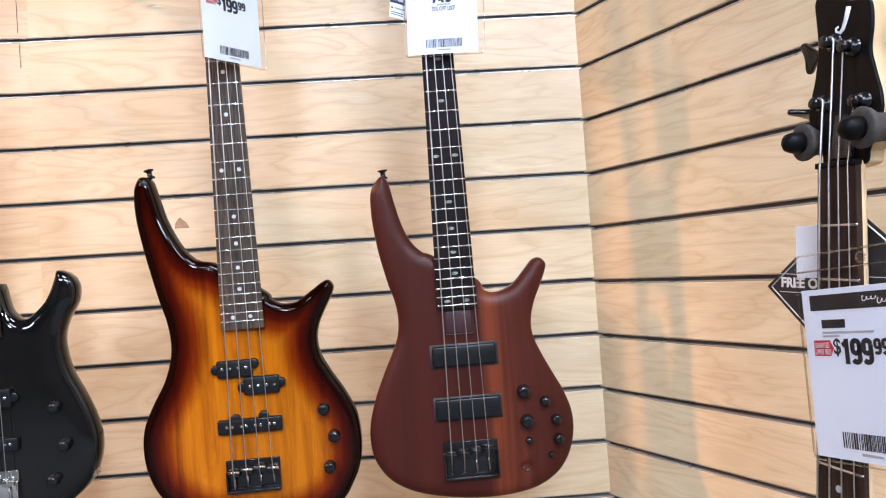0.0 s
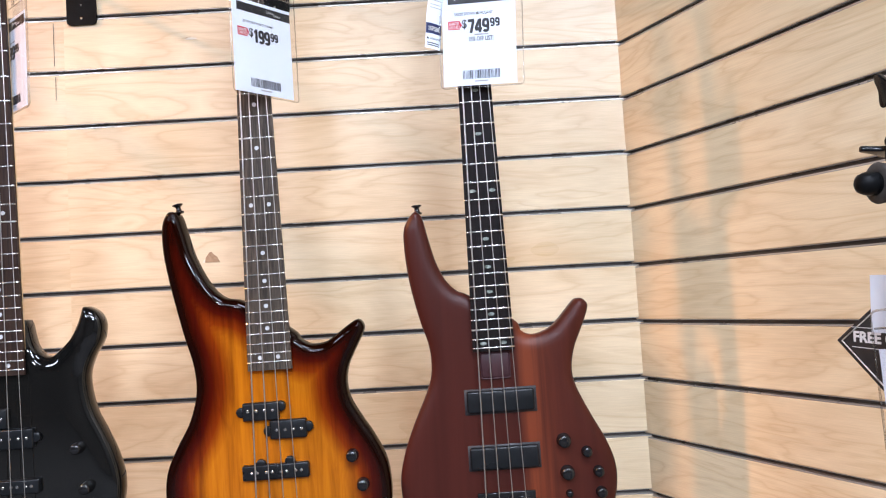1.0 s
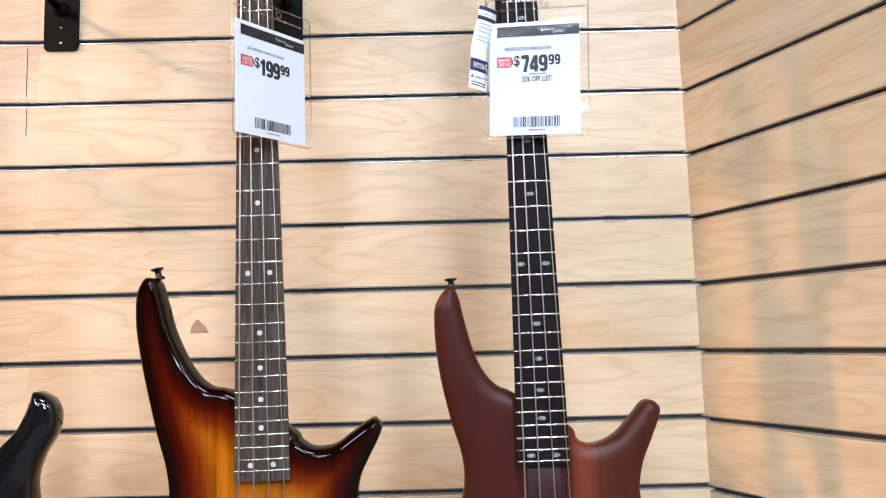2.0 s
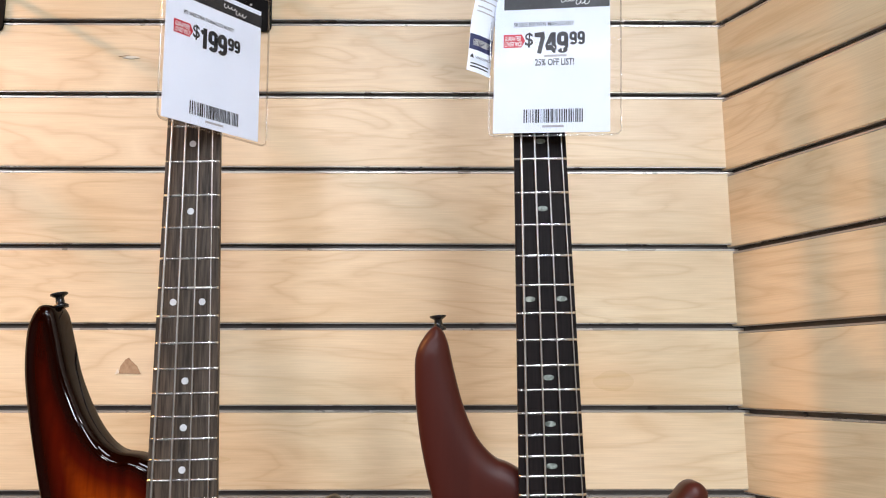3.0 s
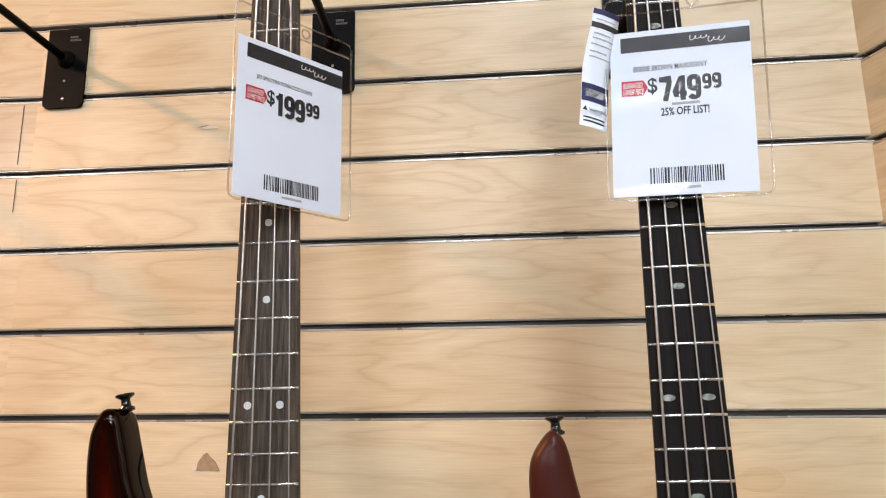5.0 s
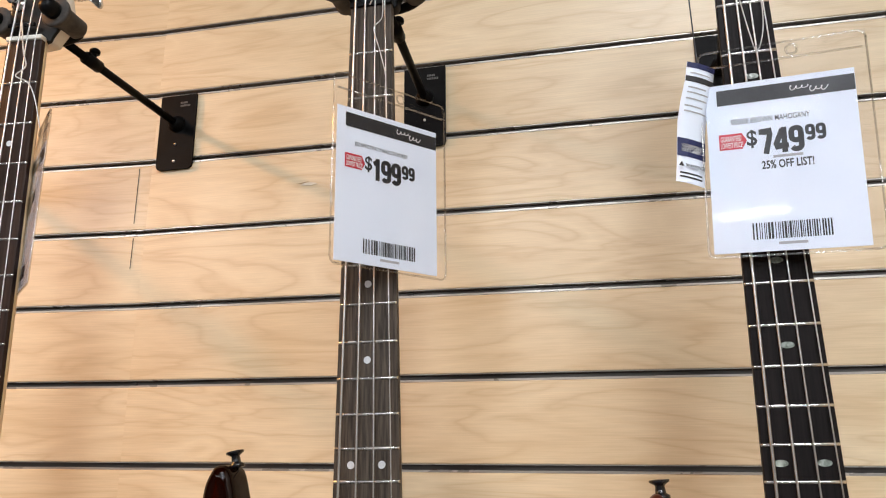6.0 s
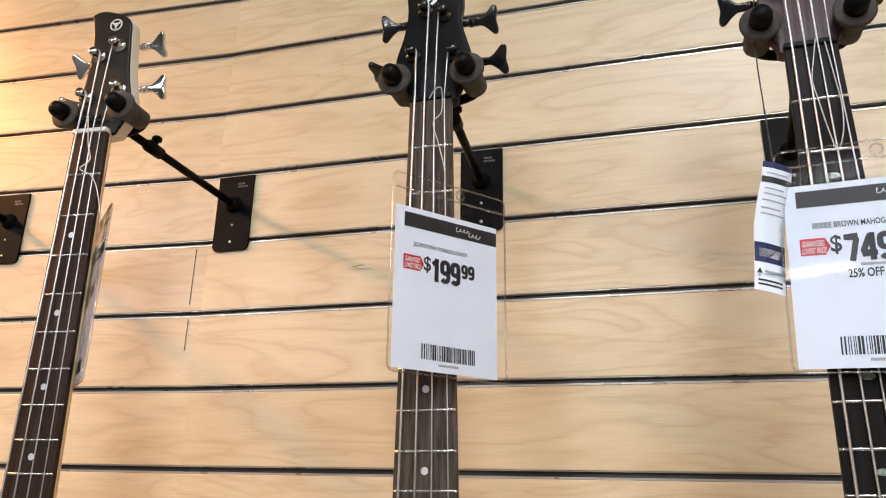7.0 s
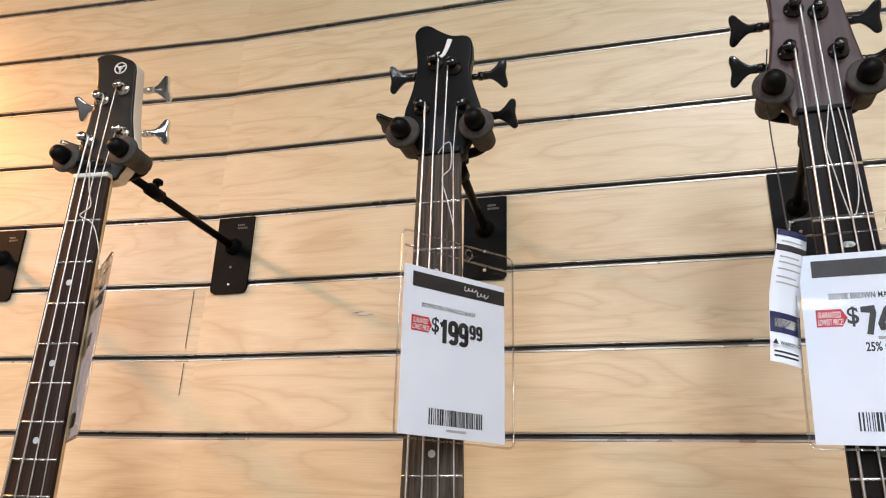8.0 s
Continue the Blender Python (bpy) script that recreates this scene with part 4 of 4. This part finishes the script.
def price_card(m, price, model, off, group="price cards", brand_bar=False, sleeve_top=0.030):
    """A printed price card in a clear sleeve. m: the card's middle, facing -y."""
    tag = empty("price_card", m, "white printed price card in a clear plastic sleeve", "price card", group)
    bm = bmesh.new()
    box(bm, -CARD_W / 2, CARD_W / 2, -0.0004, 0.0004, -CARD_H / 2, CARD_H / 2)
    card = part("card", bm, PAPER, tag, "white paper card", smooth=False)
    top = CARD_H / 2
    left = -CARD_W / 2
    strip(card, "header", left + 0.0085, CARD_W / 2 - 0.0003, top - 0.0180, top - 0.0050, INK, label="black header band")
    script_mark(card, left + 0.062, top - 0.0112, 1.0)
    f = -0.0006

    def words(name, text, x, z0, w, h, material=INK, parent=card, y=f, bold=0.0, shear=0.0, label=""):
        return lettering(name, text, 0.01, material, parent, front_text(left + x, y, top - z0 - h), bold=bold, shear=shear, label=label, fill=(w, h))

    if brand_bar:
        strip(card, "printed_line", left + 0.019, left + 0.043, top - 0.0330, top - 0.0260, INK)
        strip(card, "printed_line", left + 0.019, left + 0.070, top - 0.0375, top - 0.0358, GREY_INK)
        strip(card, "printed_line", left + 0.019, left + 0.036, top - 0.0405, top - 0.0388, GREY_INK)
    else:
        words("model_line", model, 0.018, 0.0310, 0.057, 0.0046, bold=0.0001)
    # the red pointed label
    x0, zr = left + 0.0085, top - 0.0560
    bm = bmesh.new()
    flat_shape(bm, [(x0, zr), (x0 + 0.0170, zr), (x0 + 0.0205, zr + 0.0065), (x0 + 0.0170, zr + 0.0130), (x0, zr + 0.0130)], -0.0007, -0.0004)
    red = part("guarantee_label", bm, RED_INK, card, "red pointed label with white words", smooth=False)
    words("guarantee_words", "GUARANTEED", 0.0098, 0.0448, 0.0152, 0.0046, WHITE_INK, red, -0.0009, 0.0001, 0.12)
    words("guarantee_words", "LOWEST PRICE!", 0.0095, 0.0503, 0.0166, 0.0046, WHITE_INK, red, -0.0009, 0.0001, 0.12)
    whole, cents = price
    words("price", "$", 0.0288, 0.0415, 0.0076, 0.0150, bold=0.00016, label="bold black price")
    xw = 0.0374
    for ch in whole:
        wd = 0.0082 if ch == "1" else 0.0104
        block_digit("price_figure", ch, card, left + xw, top - 0.0625, wd, 0.0205, 0.0040)
        xw += wd + 0.0004
    for k, ch in enumerate(cents):
        block_digit("price_figure", ch, card, left + xw + 0.0008 + k * 0.0074, top - 0.0547, 0.0068, 0.0125, 0.0025)
    if off:
        strip(card, "printed_line", left + 0.047, left + 0.068, top - 0.0662, top - 0.0642, GREY_INK)
        words("offer_line", off, 0.0385, 0.0680, 0.0365, 0.0068, bold=0.00022)
    rnd = random.Random(5)
    x, zb = left + 0.0285, -top + 0.0095
    end = x + 0.0550
    while x < end:
        wd = rnd.choice((0.0006, 0.0006, 0.0011, 0.0016))
        strip(card, "barcode_bar", x, x + wd, zb, zb + 0.0130, INK)
        x += wd + rnd.choice((0.0006, 0.0009, 0.0013))
    strip(card, "printed_line", left + 0.046, left + 0.066, zb - 0.0046, zb - 0.0026, GREY_INK)
    # the sleeve: two clear sheets and a welded rim
    a, b, c, d = -CARD_W / 2 - 0.004, CARD_W / 2 + 0.010, -top - 0.003, top + sleeve_top
    bm = bmesh.new()
    box(bm, a, b, -0.0018, -0.0014, c, d)
    sh = part("sleeve_sheet", bm, CLEAR, tag, "clear plastic sheet", smooth=False)
    r = 0.006

    def frame_line(z1, inset=0.0):
        pts = []
        for cx, cz, q in ((b - r - inset, z1 - r, 0), (a + r + inset, z1 - r, 90), (a + r + inset, c + r, 180), (b - r - inset, c + r, 270)):
            pts += [Vector((cx + r * math.cos(radians(q + s)), -0.0006, cz + r * math.sin(radians(q + s)))) for s in (0, 30, 60, 90)]
        return pts + pts[:1]
    bm = bmesh.new()
    tube(bm, frame_line(d), 0.0009, 6)
    part("sleeve_rim", bm, CLEAR_RIM, tag, "clear welded rim")
    bm = bmesh.new()
    tube(bm, [(a + 0.003, -0.0008, d - 0.014), (b - 0.003, -0.0008, d - 0.014)], 0.0009, 6)
    part("sleeve_rim", bm, CLEAR_RIM, tag, "clear welded rim")
    bm = bmesh.new()
    ring = [Vector((0.012 + 0.0042 * math.cos(q), -0.0012, d - 0.0075 + 0.0042 * math.sin(q))) for q in np.linspace(0, 2 * math.pi, 17)]
    tube(bm, ring, 0.0009, 6)
    part("eyelet", bm, CLEAR_RIM, tag, "clear punched eyelet")
    return tag


def loop(name, pts, r, material, label, category):
    bm = bmesh.new()
    line = []
    for i in range(len(pts) - 1):
        a, b, c, d = (Vector(pts[max(0, min(len(pts) - 1, i + k))]) for k in (-1, 0, 1, 2))
        line += [0.5 * (2 * b + (c - a) * t + (2 * a - 5 * b + 4 * c - d) * t * t + (3 * b - a - 3 * c + d) * t ** 3) for t in np.linspace(0, 1, 8, endpoint=False)]
    tube(bm, line + [Vector(pts[-1])], r, 6)
    return tagged(part(name, bm, material), label, category)


price_card(pose(-0.2017, 1.1390, 1.7959, 0.1, -0.3, 51.2) @ Matrix.Diagonal((0.965, 1, 0.965, 1)), ("199", "99"), "JS2 SPECTRA TOBACCO BURST", "")
price_card(pose(0.1143, 1.1326, 1.7908, 0.3, 2.3, -9.5) @ Matrix.Diagonal((0.99, 1, 0.99, 1)), ("749", "99"), "SR500E BROWN MAHOGANY", "25% OFF LIST!")
price_card(AT_R @ pose(0.032, -0.008, -0.168, 0, -7.15, 0), ("199", "99"), "", "", brand_bar=True)

price_card(pose(-0.582, 1.158, 1.802, 0, 0, -41), ("199", "99"), "", "", brand_bar=True)

# ---- paper tags and their cords ----


def paper_tag(m):
    """A folded paper hang tag with printed blocks."""
    t = empty("hang_tag", m, "white paper hang tag with a navy band", "hang tag", "paper tags")
    bm = bmesh.new()
    n = 7
    rows = []
    for i in range(n):
        z = -0.052 + 0.104 * i / (n - 1)
        bend = 0.004 * math.sin(i * 0.9)
        rows.append([(x + 0.0015 * math.sin(i * 1.3), bend + y, z) for x, y in ((-0.0125, 0), (-0.004, -0.0012), (0.005, -0.0006), (0.0125, 0.001))])
    va = [[bm.verts.new(p) for p in r] for r in rows]
    vb = [[bm.verts.new((p[0], p[1] + 0.0006, p[2])) for p in r] for r in rows]
    for a, c in zip(va, va[1:]):
        for j in range(3):
            bm.faces.new((a[j], a[j + 1], c[j + 1], c[j]))
    for a, c in zip(vb, vb[1:]):
        for j in range(3):
            bm.faces.new((c[j], c[j + 1], a[j + 1], a[j]))
    for k in range(n - 1):
        bm.faces.new((va[k][0], va[k + 1][0], vb[k + 1][0], vb[k][0]))
        bm.faces.new((va[k + 1][3], va[k][3], vb[k][3], vb[k + 1][3]))
    paper = part("paper", bm, PAPER, t)

    def band(name, i0, i1, j0, j1, material, label=""):
        """A printed block that follows the paper's bends, between rows i and columns j."""
        bm = bmesh.new()

        def at(i, j):
            a, b = min(int(i), n - 2), min(int(j), 2)
            p = [Vector(rows[a + y][b + x]) for y in (0, 1) for x in (0, 1)]
            fy, fx = i - a, j - b
            return (p[0] * (1 - fx) + p[1] * fx) * (1 - fy) + (p[2] * (1 - fx) + p[3] * fx) * fy + Vector((0, -0.0003, 0))
        si = sorted({i0, i1, *[k for k in range(n) if i0 < k < i1]})
        sj = sorted({j0, j1, *[k for k in range(4) if j0 < k < j1]})
        g = [[bm.verts.new(at(i, j)) for j in sj] for i in si]
        for a, c in zip(g, g[1:]):
            for q in range(len(sj) - 1):
                bm.faces.new((a[q], a[q + 1], c[q + 1], c[q]))
        return part(name, bm, material, paper, label, smooth=False)
    band("navy_band", 1.35, 2.25, 0, 3, BLUE_INK, "navy printed band")
    band("emblem", 1.6, 2.0, 0.4, 2.6, WHITE_INK, "white emblem")
    band("dark_band", 4.95, 5.25, 0, 3, INK)
    band("dark_band", 5.7, 6, 0, 3, BLUE_INK)
    for k in (0.25, 0.45):
        band("printed_line", k, k + 0.09, 0.3, 2.6, INK)
    for k in (3.5, 3.75, 4.1, 4.4, 4.65, 5.4):
        band("printed_line", k, k + 0.07, 0.4, 2.5 - 0.3 * math.sin(k * 7), GREY_INK)
    lettering("warning_word", "WARNING!", 0.01, INK, paper, front_text(-0.0055, -0.0006, -0.0386), fill=(0.0165, 0.0030), bold=0.0002)
    bm = bmesh.new()
    flat_shape(bm, [(-0.0115, -0.0386), (-0.0070, -0.0386), (-0.0092, -0.0348)], -0.0010, -0.0006)
    part("warning_sign", bm, INK, paper, smooth=False)
    return t


paper_tag(pose(0.0530, 1.136, 1.830, 0, 9, 26))
loop("tag_cord", [(0.066, 1.150, 2.055), (0.0620, 1.156, 2.018), (0.0605, 1.154, 1.980), (0.0600, 1.147, 1.943), (0.0600, 1.138, 1.882)], 0.0006, INK, "thin dark cord of the paper tag", "cord")
loop("nylon_tie", [(-0.2234, 1.1435, 1.9845), (-0.2166, 1.1395, 1.9912), (-0.2108, 1.141, 1.9917), (-0.2107, 1.142, 1.9687), (-0.2183, 1.142, 1.9583), (-0.2125, 1.141, 1.9355), (-0.2057, 1.139, 1.9079), (-0.2052, 1.137, 1.888)], 0.0005, NYLON, "clear nylon tie of the price card", "tie")
loop("nylon_tie", [(0.1055, 1.1475, 1.9933), (0.1018, 1.146, 1.9757), (0.0982, 1.146, 1.9558), (0.1001, 1.145, 1.9358), (0.1037, 1.143, 1.9066), (0.1070, 1.141, 1.890), (0.1132, 1.142, 1.9057), (0.1160, 1.145, 1.9292), (0.1147, 1.146, 1.9538), (0.112, 1.1475, 1.9898)], 0.0005, NYLON, "clear nylon tie of the price card", "tie")
loop("nylon_tie", [(-0.5939, 1.126, 2.0092), (-0.5855, 1.124, 1.9762), (-0.5796, 1.124, 1.9568), (-0.588, 1.122, 1.9464), (-0.5739, 1.124, 1.9379), (-0.5643, 1.126, 1.919), (-0.5562, 1.128, 1.8891)], 0.0007, NYLON, "clear nylon tie of the price card", "tie")


def diamond_sign(m, half, tall):
    """A black diamond card with a white line near its edge and white words."""
    t = empty("diamond_sign", m, "black diamond-shaped card with white words behind the neck", "sign", "paper tags")
    bm = bmesh.new()
    flat_shape(bm, [(-half, 0), (0, -tall), (half, 0), (0, tall)], 0, 0.0008)
    card = part("card", bm, INK, t, smooth=False)
    bm = bmesh.new()
    cs = [(0.006 - half, 0), (0, 0.0045 - tall), (half - 0.006, 0), (0, tall - 0.0045)]
    for (ax, az), (bx, bz) in zip(cs, cs[1:] + cs[:1]):
        tube(bm, [(ax, -0.0002, az), (bx, -0.0002, bz)], 0.0007, 5)
    part("border_line", bm, WHITE_INK, card, "white border line")
    lettering("sign_words", "FREE ON", 0.01, WHITE_INK, card, front_text(-half + 0.019, -0.0003, 0.0), fill=(0.055, 0.0098), bold=0.0004)
    lettering("sign_words", "NS", 0.01, WHITE_INK, card, front_text(half - 0.036, -0.0003, 0.0), fill=(0.016, 0.0098), bold=0.0004)
    for z in (0.0125, -0.0045):
        strip(card, "rule", -half + 0.017, half - 0.017, z, z + 0.0006, WHITE_INK, base=-0.0001)
    return t


diamond_sign(AT_R @ pose(-0.009, 0.0235, -0.105, 0, 0, 0), 0.098, 0.076)
bm = bmesh.new()
box(bm, -0.022, 0.022, 0, 0.0006, -0.024, 0.024)
note = tagged(part("paper_note", bm, PAPER, None, smooth=False, at=AT_R @ pose(-0.046, 0.0222, -0.071, 0, -1, 0)), "white paper note with a green spot", "note", "paper tags")
bm = bmesh.new()
lathe(bm, [(0.009, 0), (0.009, 0.0002)], Matrix.Translation((0.014, -0.0001, -0.006)) @ Euler((radians(90), 0, 0)).to_matrix().to_4x4(), 20)
part("green_spot", bm, GREEN_INK, note, "green printed spot", smooth=False)

# ---- marks on the wall ----


def screw(m):
    bm = bmesh.new()
    lathe(bm, [(0.0036, 0), (0.0036, 0.0012), (0.0024, 0.002), (0.0010, 0.0012), (0.0002, 0.0010)], m @ Euler((radians(90), 0, 0)).to_matrix().to_4x4(), 12)
    ob = tagged(part("slot_screw", bm, SLOT), "small dark screw in the wall slot", "screw", "screws in the slots")
    return ob


for x, k in ((-0.087, -3), (0.359, -3), (-0.276, 0), (-0.085, 0), (-0.627, 0), (-0.640, -3), (-0.646, -1)):
    screw(AT_NORTH @ pose(x, 0.0072, SLOT0 + k * PITCH))
for x, k in ((-0.044, 0), (-0.050, -3)):
    screw(AT_NORTHWEST @ pose(x, 0.0072, SLOT0 + k * PITCH))
for d, k in ((0.098, -3), (0.095, -6)):
    screw(AT_EAST @ pose(d, 0.0072, SLOT0 + k * PITCH))


def chip(name, m, pts, material, label):
    bm = bmesh.new()
    flat_shape(bm, pts, -0.0006, 0.0)
    return tagged(part(name, bm, material, None, smooth=False, at=m), label, "damage", kind="structure")


chip("torn_patch", pose(-0.3785, WALL_Y - 0.0003, 1.5115), [(-0.0125, -0.0070), (-0.0110, 0.0020), (-0.0050, 0.0105), (-0.0010, 0.0125), (0.0030, 0.0080), (0.0100, 0.0020), (0.0150, -0.0080), (0.0020, -0.0072)], RAW_BOARD, "torn brown patch in the laminate")
chip("torn_edge", pose(-0.3920, WALL_Y - 0.0002, 1.5045), [(-0.004, -0.001), (-0.001, 0.006), (0.002, 0.001)], PALE_CHIP, "pale torn edge of the laminate")
chip("chip_mark", pose(-0.3985, WALL_Y - 0.0002, 1.9192), [(-0.011, -0.0012), (-0.006, 0.0014), (0.002, 0.0018), (0.010, 0.0008), (0.012, -0.0008), (0.003, -0.0022), (-0.005, -0.0016)], PALE_CHIP, "pale chip in the laminate")
chip("scratch_mark", pose(-0.4085, WALL_Y - 0.0002, 1.9207), [(-0.006, -0.0003), (0.004, 0.0012), (0.010, 0.0022), (0.004, 0.0004)], RAW_BOARD, "short brown scratch beside the chip")
for z0, z1, dx in ((1.884, 1.964, 0.000), (1.820, 1.863, 0.001)):
    chip("seam_gap", pose(JOINT_X + dx - 0.0015, WALL_Y - 0.0004, (z0 + z1) / 2), [(-0.0005, -(z1 - z0) / 2), (0.0002, -(z1 - z0) / 2), (0.0006, (z1 - z0) / 2), (-0.0002, (z1 - z0) / 2)], SLOT, "dark gap where two boards meet")

# ---- slats, many alike, last ----
slats(wall_north, RUNS_A)
slats(wall_northwest, RUNS_C)
slats(wall_east, RUNS_B)
